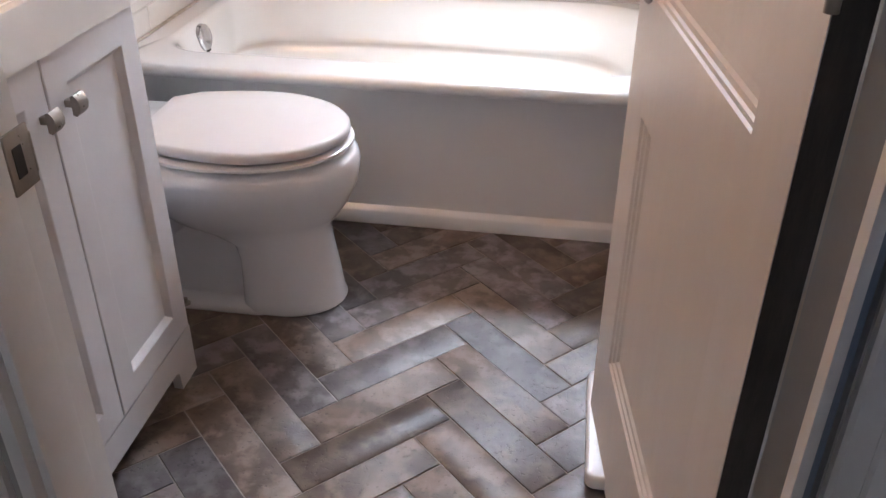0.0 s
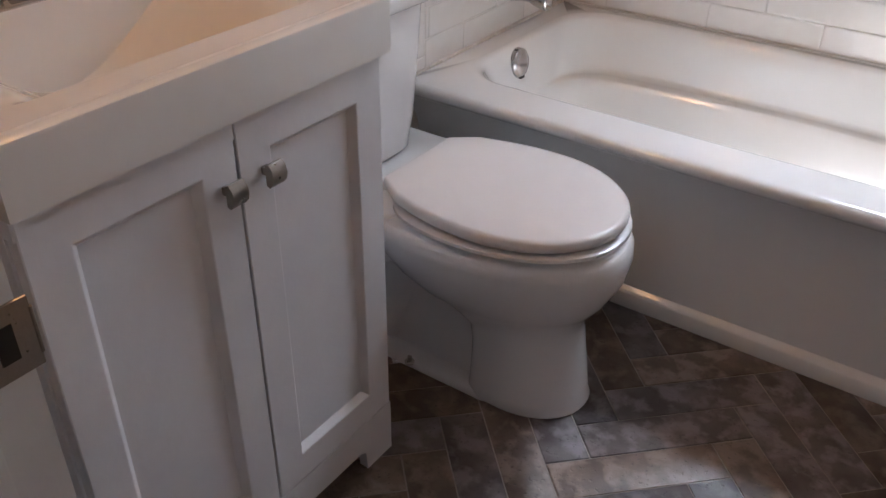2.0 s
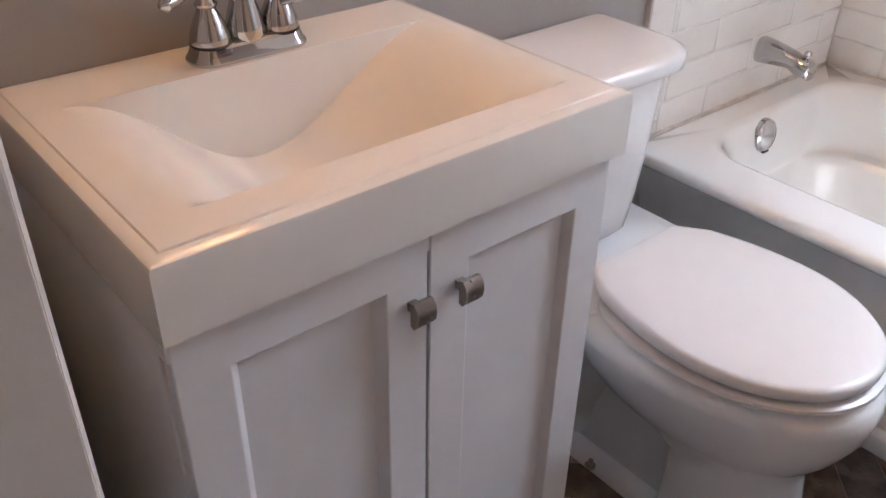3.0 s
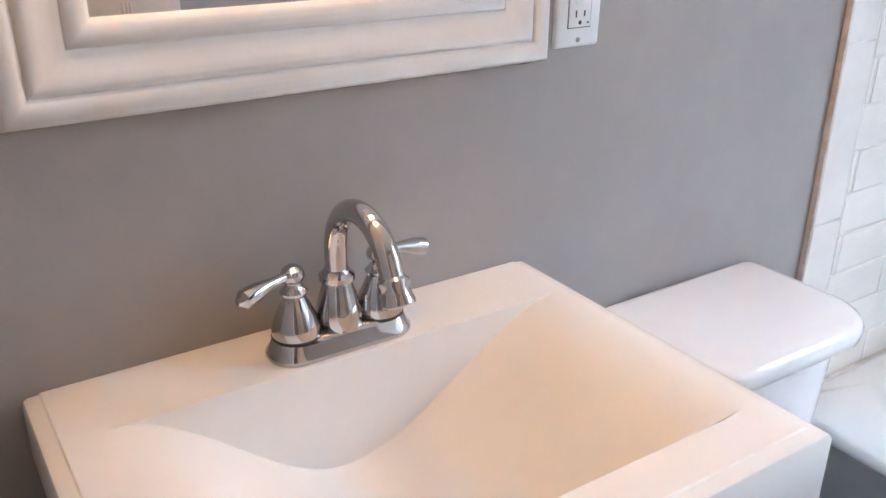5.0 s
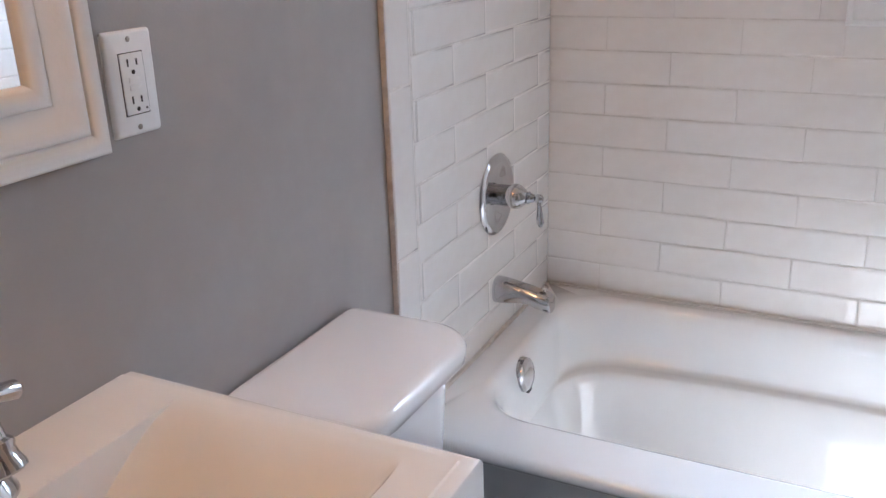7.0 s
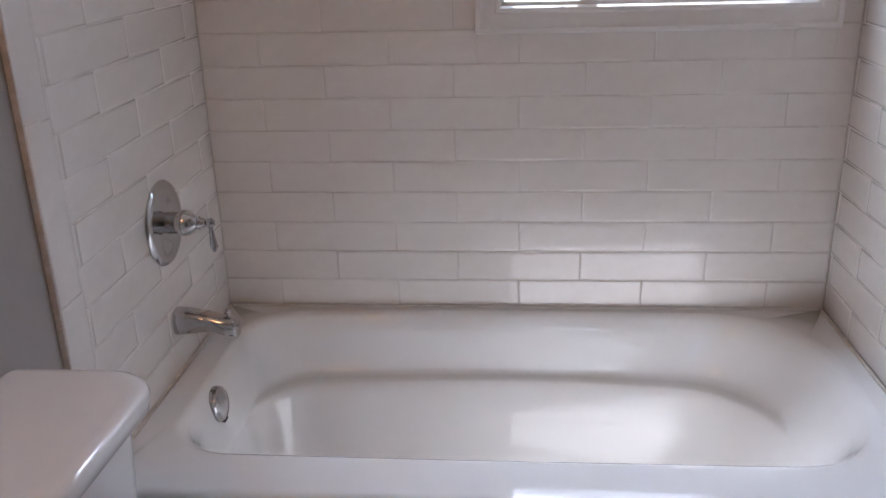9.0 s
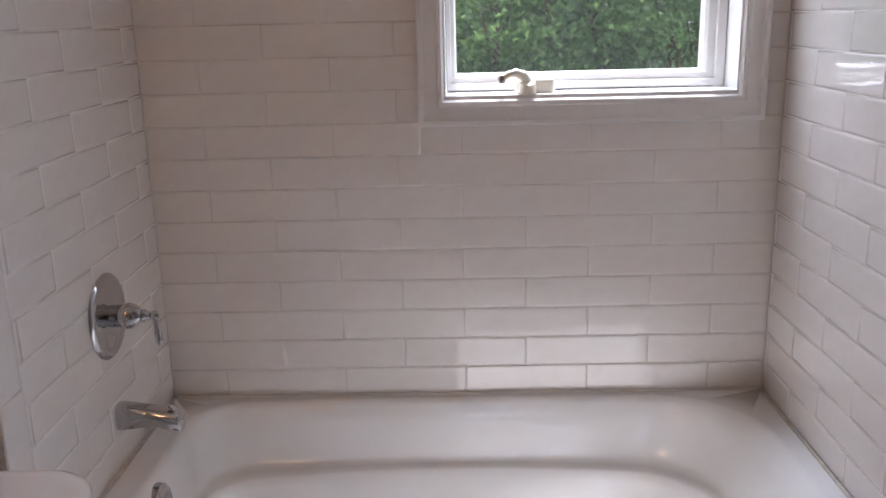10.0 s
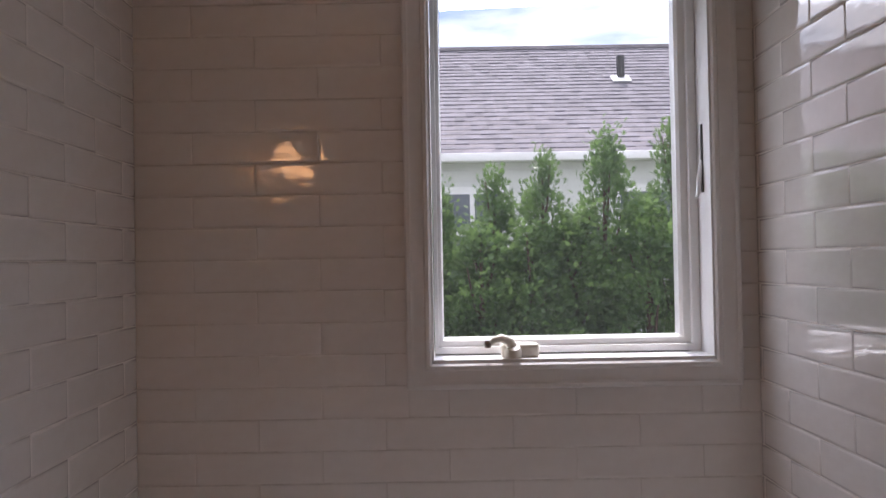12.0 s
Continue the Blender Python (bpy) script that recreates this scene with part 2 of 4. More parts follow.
    bp2.inputs["Distance"].default_value, bp2.inputs["Strength"].default_value = -0.001, 0.7
    l.new(pits.outputs["Result"], bp2.inputs["Height"])
    l.new(bp.outputs["Normal"], bp2.inputs["Normal"])
    l.new(bp2.outputs["Normal"], b.inputs["Normal"])
    return m


STONE = floor_stone()


def pane_glass():
    m = bpy.data.materials.new("window_glass")
    m.use_nodes = True
    b = m.node_tree.nodes["Principled BSDF"]
    b.inputs["Base Color"].default_value = (0.97, 0.985, 0.98, 1)
    b.inputs["Roughness"].default_value = 0.0
    b.inputs["IOR"].default_value = 1.02
    b.inputs["Transmission Weight"].default_value = 1.0
    n, l = m.node_tree.nodes, m.node_tree.links
    dust, mix, noise, amount = n.new("ShaderNodeBsdfTranslucent"), n.new("ShaderNodeMixShader"), n.new("ShaderNodeTexNoise"), n.new("ShaderNodeMapRange")
    noise.inputs["Scale"].default_value, noise.inputs["Detail"].default_value = 5.0, 5
    amount.inputs["To Min"].default_value, amount.inputs["To Max"].default_value = 0.004, 0.015
    dust.inputs["Color"].default_value = (0.8, 0.82, 0.85, 1)
    l.new(noise.outputs["Fac"], amount.inputs["Value"])
    l.new(amount.outputs["Result"], mix.inputs["Fac"])
    l.new(b.outputs["BSDF"], mix.inputs[1])
    l.new(dust.outputs["BSDF"], mix.inputs[2])
    l.new(mix.outputs["Shader"], n["Material Output"].inputs["Surface"])
    return m


GLASS = pane_glass()

# ---- mesh helpers ----
BASE = {}


def finish(bm, name, mat, angle=35):
    bmesh.ops.remove_doubles(bm, verts=bm.verts, dist=1e-6)
    bmesh.ops.recalc_face_normals(bm, faces=bm.faces)
    me = bpy.data.meshes.new(name)
    for f in bm.faces:
        f.smooth = True
    bm.to_mesh(me)
    bm.free()
    me.set_sharp_from_angle(angle=radians(angle))
    me.materials.append(mat)
    return me


def thing(name, base, label, category, group="", kind=""):
    """An Empty at the base of a thing; its parts are given in world metres."""
    ob = new(name)
    ob.location = base
    BASE[ob.name] = Vector(base)
    return tagged(ob, label, category, group, kind)


def part(name, bm, mat, parent, label="", angle=35):
    base = BASE[parent.name]
    bm.transform(Matrix.Translation(-base))
    ob = new(name, finish(bm, name, mat, angle))
    ob.parent = parent
    BASE[ob.name] = base
    return tagged(ob, label)


def solid(name, bm, mat, label, category, group="", kind="", angle=35):
    """A thing or piece of the setting that is one mesh, with its origin at its base."""
    lo = Vector([min(v.co[i] for v in bm.verts) for i in range(3)])
    hi = Vector([max(v.co[i] for v in bm.verts) for i in range(3)])
    base = Vector(((lo.x + hi.x) / 2, (lo.y + hi.y) / 2, lo.z))
    bm.transform(Matrix.Translation(-base))
    ob = new(name, finish(bm, name, mat, angle))
    ob.location = base
    BASE[ob.name] = base
    return tagged(ob, label, category, group, kind)


def box(x0, x1, y0, y1, z0, z1, bev=0.0, seg=2, bm=None):
    bm = bm or bmesh.new()
    made = bmesh.ops.create_cube(bm, size=1.0)["verts"]
    for v in made:
        v.co = Vector(((x0 + x1) / 2 + v.co.x * (x1 - x0), (y0 + y1) / 2 + v.co.y * (y1 - y0), (z0 + z1) / 2 + v.co.z * (z1 - z0)))
    if bev:
        edges = list({e for v in made for e in v.link_edges})
        bmesh.ops.bevel(bm, geom=edges, offset=bev, segments=seg, profile=0.6, affect="EDGES", clamp_overlap=True)
    return bm


def loft(rings, bm=None, cap_a=True, cap_b=True, closed=True):
    bm = bm or bmesh.new()
    rows = [[bm.verts.new(p) for p in ring] for ring in rings]
    n = len(rows[0])
    for a, b in zip(rows, rows[1:]):
        for i in range(n if closed else n - 1):
            j = (i + 1) % n
            bm.faces.new((a[i], a[j], b[j], b[i]))
    if cap_a:
        bm.faces.new(list(reversed(rows[0])))
    if cap_b:
        bm.faces.new(rows[-1])
    return bm


def lathe(place, axis, profile, n=28, bm=None):
    """profile: (radius, distance along the axis)."""
    turn = Vector((0, 0, 1)).rotation_difference(Vector(axis).normalized()).to_matrix()
    place = Vector(place)
    rings = []
    for r, h in profile:
        r = max(r, 1e-4)
        rings.append([place + turn @ Vector((r * math.cos(2 * math.pi * i / n), r * math.sin(2 * math.pi * i / n), h)) for i in range(n)])
    return loft(rings, bm)


def tube(points, radii, n=18, bm=None, flat=1.0):
    """A round bar along points; flat squeezes it across its first side."""
    pts = [Vector(p) for p in points]
    rings, side = [], None
    for i, p in enumerate(pts):
        d = (pts[min(i + 1, len(pts) - 1)] - pts[max(i - 1, 0)]).normalized()
        if side is None:
            side = d.orthogonal().normalized()
        side = (side - d * side.dot(d)).normalized()
        up = d.cross(side)
        r = radii[i] if hasattr(radii, "__len__") else radii
        rings.append([p + r * (side * math.cos(2 * math.pi * k / n) * flat + up * math.sin(2 * math.pi * k / n)) for k in range(n)])
    return loft(rings, bm)


def frame_ring(corners_at, profile, bm=None):
    """A mitred frame: corners_at(inset, height) gives four corners; profile is (inset, height) from outside to inside."""
    bm = bm or bmesh.new()
    rows = [[bm.verts.new(p) for p in corners_at(i, h)] for i, h in profile]
    for a, b in zip(rows, rows[1:]):
        for i in range(4):
            bm.faces.new((a[i], a[(i + 1) % 4], b[(i + 1) % 4], b[i]))
    for i in range(4):
        bm.faces.new((rows[0][i], rows[-1][i], rows[-1][(i + 1) % 4], rows[0][(i + 1) % 4]))
    return bm


def round_rect(x0, x1, y0, y1, z, radii, n=8):
    """A rounded rectangle, counter-clockwise from the corner (x0, y0); radii for (x0,y0), (x1,y0), (x1,y1), (x0,y1)."""
    out = []
    for (cx, cy, a0), r in zip(((x0, y0, 180), (x1, y0, 270), (x1, y1, 0), (x0, y1, 90)), radii):
        px, py = cx + (r if cx == x0 else -r), cy + (r if cy == y0 else -r)
        for k in range(n + 1):
            a = radians(a0 + 90 * k / n)
            out.append(Vector((px + r * math.cos(a), py + r * math.sin(a), z)))
    return out


# ---- setting ----
RIGHT, BACK, FRONT, HALL = 1.522, 0.78, -1.365, -1.48     # inner faces of the room, hall face of the door wall
CEIL = 2.44
OPEN_L, OPEN_R, OPEN_T = 0.693, 1.430, 2.06                # doorway
WIN_L, WIN_R, WIN_B, WIN_T = 0.728, 1.414, 1.214, 2.19    # window opening
TILE_EDGE = -0.012


def wall(name, pieces, mat, label):
    bm = bmesh.new()
    for p in pieces:
        box(*p, bm=bm)
    return solid(name, bm, mat, label, "wall", kind="structure")


T = 0.0105   # tiles stand this far off the wall behind
wall_west = wall("wall_west", [(-0.13, 0.0, HALL, BACK + 0.22, -0.1, CEIL + 0.06)], GREY_WALL, "grey painted bathroom wall behind the vanity")
wall_east = wall("wall_east", [(RIGHT + 0.012, RIGHT + 0.14, HALL, BACK + 0.22, -0.1, CEIL + 0.06)], GREY_WALL, "grey painted wall opposite the vanity")
wall_north = wall("wall_north", [
    (0.0, WIN_L, BACK + 0.0017, BACK + 0.22, -0.1, CEIL + 0.06),
    (WIN_R, RIGHT + 0.012, BACK + 0.0017, BACK + 0.22, -0.1, CEIL + 0.06),
    (WIN_L, WIN_R, BACK + 0.0017, BACK + 0.22, -0.1, WIN_B),
    (WIN_L, WIN_R, BACK + 0.012, BACK + 0.22, WIN_T, CEIL + 0.06)], GROUT, "window wall behind the bathtub with pale grout")
wall_south = wall("wall_south", [
    (0.0, OPEN_L, HALL, FRONT, -0.1, CEIL + 0.06),
    (OPEN_R, RIGHT + 0.012, HALL, FRONT, -0.1, CEIL + 0.06),
    (OPEN_L, OPEN_R, HALL, FRONT, OPEN_T, CEIL + 0.06)], GREY_WALL, "grey painted wall with the bathroom doorway")
grout_west = wall("grout_bed_west", [(0.0, 0.0101, TILE_EDGE + 0.004, BACK + 0.012, 0.40, CEIL)], GROUT, "pale grout bed of the tiled shower wall")
grout_east = wall("grout_bed_east", [(RIGHT + 0.0021, RIGHT + 0.012, TILE_EDGE + 0.004, BACK + 0.012, 0.40, CEIL)], GROUT, "pale grout bed of the tiled shower wall")
ceiling = solid("ceiling", box(0.0, RIGHT + 0.012, FRONT, BACK + 0.012, CEIL, CEIL + 0.06), CEILING, "flat white painted ceiling", "ceiling", kind="structure")
floor = solid("floor", box(0.0, RIGHT + 0.012, FRONT - 0.05, 0.10, -0.05, -0.0014), FLOOR_GROUT, "herringbone stone tile floor with brown grout", "floor", kind="structure")

# hall behind the doorway; unseen south opening added to let in fill light
hx0, hx1, hy = -0.25, 2.25, -3.5
wall("hall_wall_west", [(hx0 - 0.1, hx0, hy, HALL, -0.1, CEIL)], HALL_WALL, "plain painted hall wall")
wall("hall_wall_east", [(hx1, hx1 + 0.1, hy, HALL, -0.1, CEIL)], HALL_WALL, "plain painted hall wall")
wall("hall_wall_south", [(hx0, 0.7, hy - 0.1, hy, -0.1, CEIL), (1.3, hx1, hy - 0.1, hy, -0.1, CEIL), (0.7, 1.3, hy - 0.1, hy, -0.1, 1.3), (0.7, 1.3, hy - 0.1, hy, 1.75, CEIL)], HALL_WALL, "plain painted hall wall with an unseen opening added for fill light")
wall("hall_wall_north", [(hx0, -0.13, HALL - 0.1, HALL, -0.1, CEIL), (RIGHT + 0.14, hx1, HALL - 0.1, HALL, -0.1, CEIL)], HALL_WALL, "plain painted hall wall")
solid("hall_ceiling", box(hx0, hx1, hy, HALL, CEIL, CEIL + 0.06), CEILING, "plain white hall ceiling", "ceiling", kind="structure")
solid("hall_floor", box(hx0, hx1, hy, FRONT - 0.05, -0.05, -0.006), HALL_FLOOR, "dark wooden hall floor", "floor", kind="structure")

# door frame
trim = thing("door_frame", (OPEN_L, HALL, 0), "white painted door frame with moulded casing", "door frame", kind="structure")
JT = 0.012
part("jamb", box(OPEN_L - 0.004, OPEN_L + JT, HALL - 0.004, FRONT + 0.004, 0, OPEN_T, 0.002), WHITE_TRIM, trim)
# hinge side takes the jamb colour that has the shade painted in
part("jamb", box(OPEN_R - JT, OPEN_R + 0.004, HALL + 0.012, FRONT + 0.004, 0, OPEN_T, 0.002), JAMB_SHADE, trim, "hinge jamb with its bluish shade put into the colour")
part("head_jamb", box(OPEN_L, OPEN_R, HALL - 0.004, FRONT + 0.004, OPEN_T - JT, OPEN_T + 0.002, 0.002), WHITE_TRIM, trim)
part("door_stop", box(OPEN_L + JT, OPEN_L + JT + 0.011, HALL + 0.01, FRONT - 0.040, 0, OPEN_T - JT, 0.003), WHITE_TRIM, trim)
part("door_stop", box(OPEN_R - JT - 0.010, OPEN_R - JT, HALL - 0.006, HALL + 0.016, 0, OPEN_T - JT, 0.002), WHITE_TRIM, trim)


def casing(x_in, side, face, out):
    """One upright of moulded casing: from the opening edge outwards, standing off the wall face."""
    prof = [(0.014, 0), (0.014, 0.009), (0.018, 0.012), (0.032, 0.012), (0.037, 0.015), (0.039, 0.012), (0.042, 0.016), (0.056, 0.018), (0.066, 0.015), (0.072, 0.010), (0.072, 0)]
    rings = []
    for z in (0.0, OPEN_T + 0.06):
        rings.append([Vector((x_in + side * (d - (0.012 if side > 0 else 0.0)), face + out * h, z)) for d, h in prof])
    return loft(rings)


for face, out in ((FRONT, 1), (HALL, -1)):
    for x_in, side in ((OPEN_L, -1), (OPEN_R, 1)):
        part("casing", casing(x_in, side, face, out), WHITE_TRIM, trim)
    part("head_casing", box(OPEN_L - 0.072, OPEN_R + 0.072, min(face, face + out * 0.017), max(face, face + out * 0.017), OPEN_T + 0.004, OPEN_T + 0.064, 0.004), WHITE_TRIM, trim)
plate = part("strike_plate", box(OPEN_L + JT - 0.001, OPEN_L + JT + 0.0025, -1.392, -1.354, 0.842, 0.902, 0.001), NICKEL, trim, "brushed nickel strike plate")
part("strike_lip", tube([(OPEN_L + JT + 0.0015, -1.354, 0.852), (OPEN_L + JT + 0.0015, -1.354, 0.892)], 0.0018), NICKEL, plate)
part("strike_hole", box(OPEN_L + JT + 0.0022, OPEN_L + JT + 0.0032, -1.384, -1.370, 0.857, 0.887), DARK, plate)

# baseboards
for name, p in (("baseboard", (0.0, 0.012, -0.62, -0.03, 0, 0.09)), ("baseboard", (RIGHT, RIGHT + 0.012, FRONT, -0.03, 0, 0.09)),
                ("baseboard", (0.0, OPEN_L - 0.074, FRONT, FRONT + 0.012, 0, 0.09)), ("baseboard", (OPEN_R + 0.074, RIGHT, FRONT, FRONT + 0.012, 0, 0.09))):
    solid(name, box(*p, 0.004), WHITE_TRIM, "white painted baseboard along the wall", "baseboard", kind="structure")

# ---- the open door ----
HINGE, LATCH = Vector((1.3911, FRONT + 0.030, 0)), Vector((1.295, -0.652, 0))
DOOR_W, DOOR_H, DOOR_T = (LATCH - HINGE).length, 2.03, 0.035
along = (LATCH - HINGE).normalized()
door_turn = Matrix.Translation(HINGE + Vector((0, 0, 0.012))) @ Matrix((( along.x, along.y, 0, 0), (along.y, -along.x, 0, 0), (0, 0, 1, 0), (0, 0, 0, 1)))
# local: x along the door from the hinge, y into its thickness (away from the doorway), z up


def turned(bm, m):
    bm.transform(m)
    return bm


door = thing("door_1", HINGE, "open white two-panel moulded door swung into the bathroom", "door")
side_flip = 1 if (door_turn.to_3x3() @ Vector((0, 1, 0))).x > 0 else -1


def door_leaf():
    """A slab with two recessed, moulded panels on each face."""
    bm = bmesh.new()
    x_cuts = (0.0, 0.112, DOOR_W - 0.112, DOOR_W)
    z_cuts = (0.0, 0.216, 0.694, 0.870, 1.90, DOOR_H)
    for face_y, d in ((0.0, 1), (DOOR_T, -1)):
        grid = [[bm.verts.new((x, face_y, z)) for x in x_cuts] for z in z_cuts]
        for r in range(5):
            for c in range(3):
                q = (grid[r][c], grid[r][c + 1], grid[r + 1][c + 1], grid[r + 1][c])
                if c == 1 and r in (1, 3):
                    x0, x1, z0, z1 = x_cuts[1], x_cuts[2], z_cuts[r], z_cuts[r + 1]
                    last = list(q)
                    for inset, deep in ((0.002, 0.004), (0.007, 0.005), (0.009, 0.009), (0.016, 0.010), (0.020, 0.014), (0.028, 0.0155), (0.032, 0.0155)):
                        y = face_y + d * deep
                        ring = [bm.verts.new(p) for p in ((x0 + inset, y, z0 + inset), (x1 - inset, y, z0 + inset), (x1 - inset, y, z1 - inset), (x0 + inset, y, z1 - inset))]
                        for i in range(4):
                            bm.faces.new((last[i], last[(i + 1) % 4], ring[(i + 1) % 4], ring[i]))
                        last = ring
                    bm.faces.new(last)
                else:
                    bm.faces.new(q)
    for z in (0.0, DOOR_H):
        bm.faces.new([bm.verts.new(p) for p in ((0, 0, z), (DOOR_W, 0, z), (DOOR_W, DOOR_T, z), (0, DOOR_T, z))])
    for x in (0.0, DOOR_W):
        bm.faces.new([bm.verts.new(p) for p in ((x, 0, 0), (x, DOOR_T, 0), (x, DOOR_T, DOOR_H), (x, 0, DOOR_H))])
    return bm


def in_door(bm):
    if side_flip < 0:
        bm.transform(Matrix.Diagonal((1, -1, 1, 1)))
    return turned(bm, door_turn)


part("leaf", in_door(door_leaf()), DOOR_PAINT, door, "", 25)
# near-black strip over the hinge edge, darker than the rest of the leaf
part("hinge_edge", in_door(box(-0.0015, 0.0, 0.001, DOOR_T - 0.001, 0.001, DOOR_H - 0.001)), DARK_EDGE, door, "near-black strip along the hinge edge")
for y0, d in ((0.0, -1), (DOOR_T, 1)):
    knob = part("door_knob", in_door(lathe((DOOR_W - 0.062, y0, 0.885), (0, d, 0), [(0.031, 0), (0.032, 0.003), (0.029, 0.007), (0.017, 0.011), (0.010, 0.016), (0.0095, 0.028), (0.013, 0.034), (0.0225, 0.040), (0.027, 0.050), (0.0265, 0.059), (0.021, 0.066), (0.010, 0.069), (0.0, 0.0695)])), NICKEL, door, "brushed nickel door knob")
part("latch_plate", in_door(box(DOOR_W - 0.001, DOOR_W + 0.0015, 0.006, 0.029, 0.857, 0.913, 0.0005)), NICKEL, door)
for z in (0.18, 1.02, 1.80):
    part("hinge", in_door(lathe((-0.004, -0.002, z), (0, 0, 1), [(0.0, 0), (0.006, 0.001), (0.006, 0.088), (0.0, 0.089)])), NICKEL, door)

# ---- window in the tub wall ----
SASH_Y = 0.885
win = thing("window_1", (1.071, BACK + 0.1, WIN_B), "white casement window with a crank over the bathtub", "window", kind="structure")


def casing_corners(i, h):
    x0, x1, z0, z1 = 0.666 + i, 1.476 - i, 1.150 + i, 2.252 - i
    return [(x0, BACK - h, z0), (x1, BACK - h, z0), (x1, BACK - h, z1), (x0, BACK - h, z1)]


part("window_casing", frame_ring(casing_corners, [(0, -0.010), (0, 0.020), (0.004, 0.023), (0.012, 0.023), (0.016, 0.019), (0.022, 0.017), (0.044, 0.014), (0.048, 0.017), (0.056, 0.017), (0.061, 0.012), (0.061, -0.012)]), WHITE_TRIM, win, "moulded white window casing")
for p in ((WIN_L - 0.004, WIN_L + 0.004, 0.772, 0.985, WIN_B, WIN_T), (WIN_R - 0.004, WIN_R + 0.004, 0.772, 0.985, WIN_B, WIN_T),
          (WIN_L, WIN_R, 0.772, 0.985, WIN_T - 0.004, WIN_T + 0.006)):
    part("reveal", box(*p), VINYL, win)
part("window_sill", box(WIN_L, WIN_R, 0.772, 0.99, WIN_B - 0.006, WIN_B + 0.006, 0.002), VINYL, win, "sunlit white vinyl sill")
sash = part("sash_frame", frame_ring(lambda i, h: [(WIN_L + 0.006 + i * 0.5, SASH_Y + h, WIN_B + 0.010 + i * 0.8), (WIN_R - 0.006 - i, SASH_Y + h, WIN_B + 0.010 + i * 0.8), (WIN_R - 0.006 - i, SASH_Y + h, WIN_T - 0.006 - i * 0.8), (WIN_L + 0.006 + i * 0.5, SASH_Y + h, WIN_T - 0.006 - i * 0.8)],
            [(0, 0.05), (0, -0.012), (0.020, -0.012), (0.022, 0.0), (0.040, 0.0), (0.048, 0.008), (0.048, 0.05)]), VINYL, win)
pane = part("pane", box(WIN_L + 0.024, WIN_R - 0.046, SASH_Y + 0.020, SASH_Y + 0.024, WIN_B + 0.040, WIN_T - 0.036), GLASS, win, "clear window pane")
pane.visible_shadow = False
crank = part("crank_housing", box(0.898, 0.990, 0.795, 0.850, WIN_B + 0.006, WIN_B + 0.040, 0.010, 4), IVORY, win, "ivory plastic window crank")
part("crank_arm", tube([(0.924, 0.796, WIN_B + 0.032), (0.914, 0.787, WIN_B + 0.048), (0.896, 0.782, WIN_B + 0.056), (0.878, 0.780, WIN_B + 0.052), (0.866, 0.779, WIN_B + 0.042)], [0.014, 0.013, 0.010, 0.008, 0.007]), IVORY, crank)
part("crank_knob", lathe((0.863, 0.779, WIN_B + 0.032), (0, 0, 1), [(0.0, 0), (0.007, 0.001), (0.0095, 0.007), (0.0095, 0.013), (0.006, 0.019), (0.0, 0.020)]), NICKEL, crank, "small metal crank knob")
part("crank_hub", lathe((0.925, 0.796, WIN_B + 0.010), (0, -0.5, 1), [(0.021, 0), (0.021, 0.014), (0.016, 0.026), (0.0, 0.029)]), IVORY, crank)
lock = part("lock_slot", box(WIN_R - 0.0075, WIN_R - 0.0035, 0.826, 0.838, 1.62, 1.79, 0.001), DARK, win, "dark slot of the sash lock")
part("lock_lever", tube([(WIN_R - 0.006, 0.832, 1.70), (WIN_R - 0.014, 0.828, 1.66), (WIN_R - 0.018, 0.824, 1.62), (WIN_R - 0.026, 0.815, 1.605)], [0.004, 0.006, 0.006, 0.004]), VINYL, lock)
# unseen eave added above the window to bound the light from above
solid("eave_soffit", box(-0.9, 2.4, 1.00, 1.09, 2.50, 2.64, 0.004), SIDING, "unseen white painted eave added outside above the window", "eave", kind="structure")

# ---- bathtub ----
RIM = 0.462
tub = thing("bathtub", (0.76, 0.38, 0), "white alcove bathtub with a plain apron and moulded armrest", "bathtub")
X0, X1, Y0, Y1 = 0.0125, 1.5215, -0.028, 0.779


def tub_ring(l, r, f, b, z, rad, bow=0.0, n=12, m=14):
    """A closed ring with straight sides cut into m pieces; bow bends the front and back sides out in the middle."""
    base = round_rect(l, r, f, b, z, rad, n)
    out = []
    for i, p in enumerate(base):
        out.append(p)
        if (i + 1) % (n + 1) == 0:
            q = base[(i + 1) % len(base)]
            out += [p.lerp(q, k / m) for k in range(1, m)]
    if bow:
        for p in out:
            s = math.sin(math.pi * min(1, max(0, (p.x - l) / (r - l))))
            p.y += bow * s * (1 if p.y > (f + b) / 2 else -0.35)
    return out


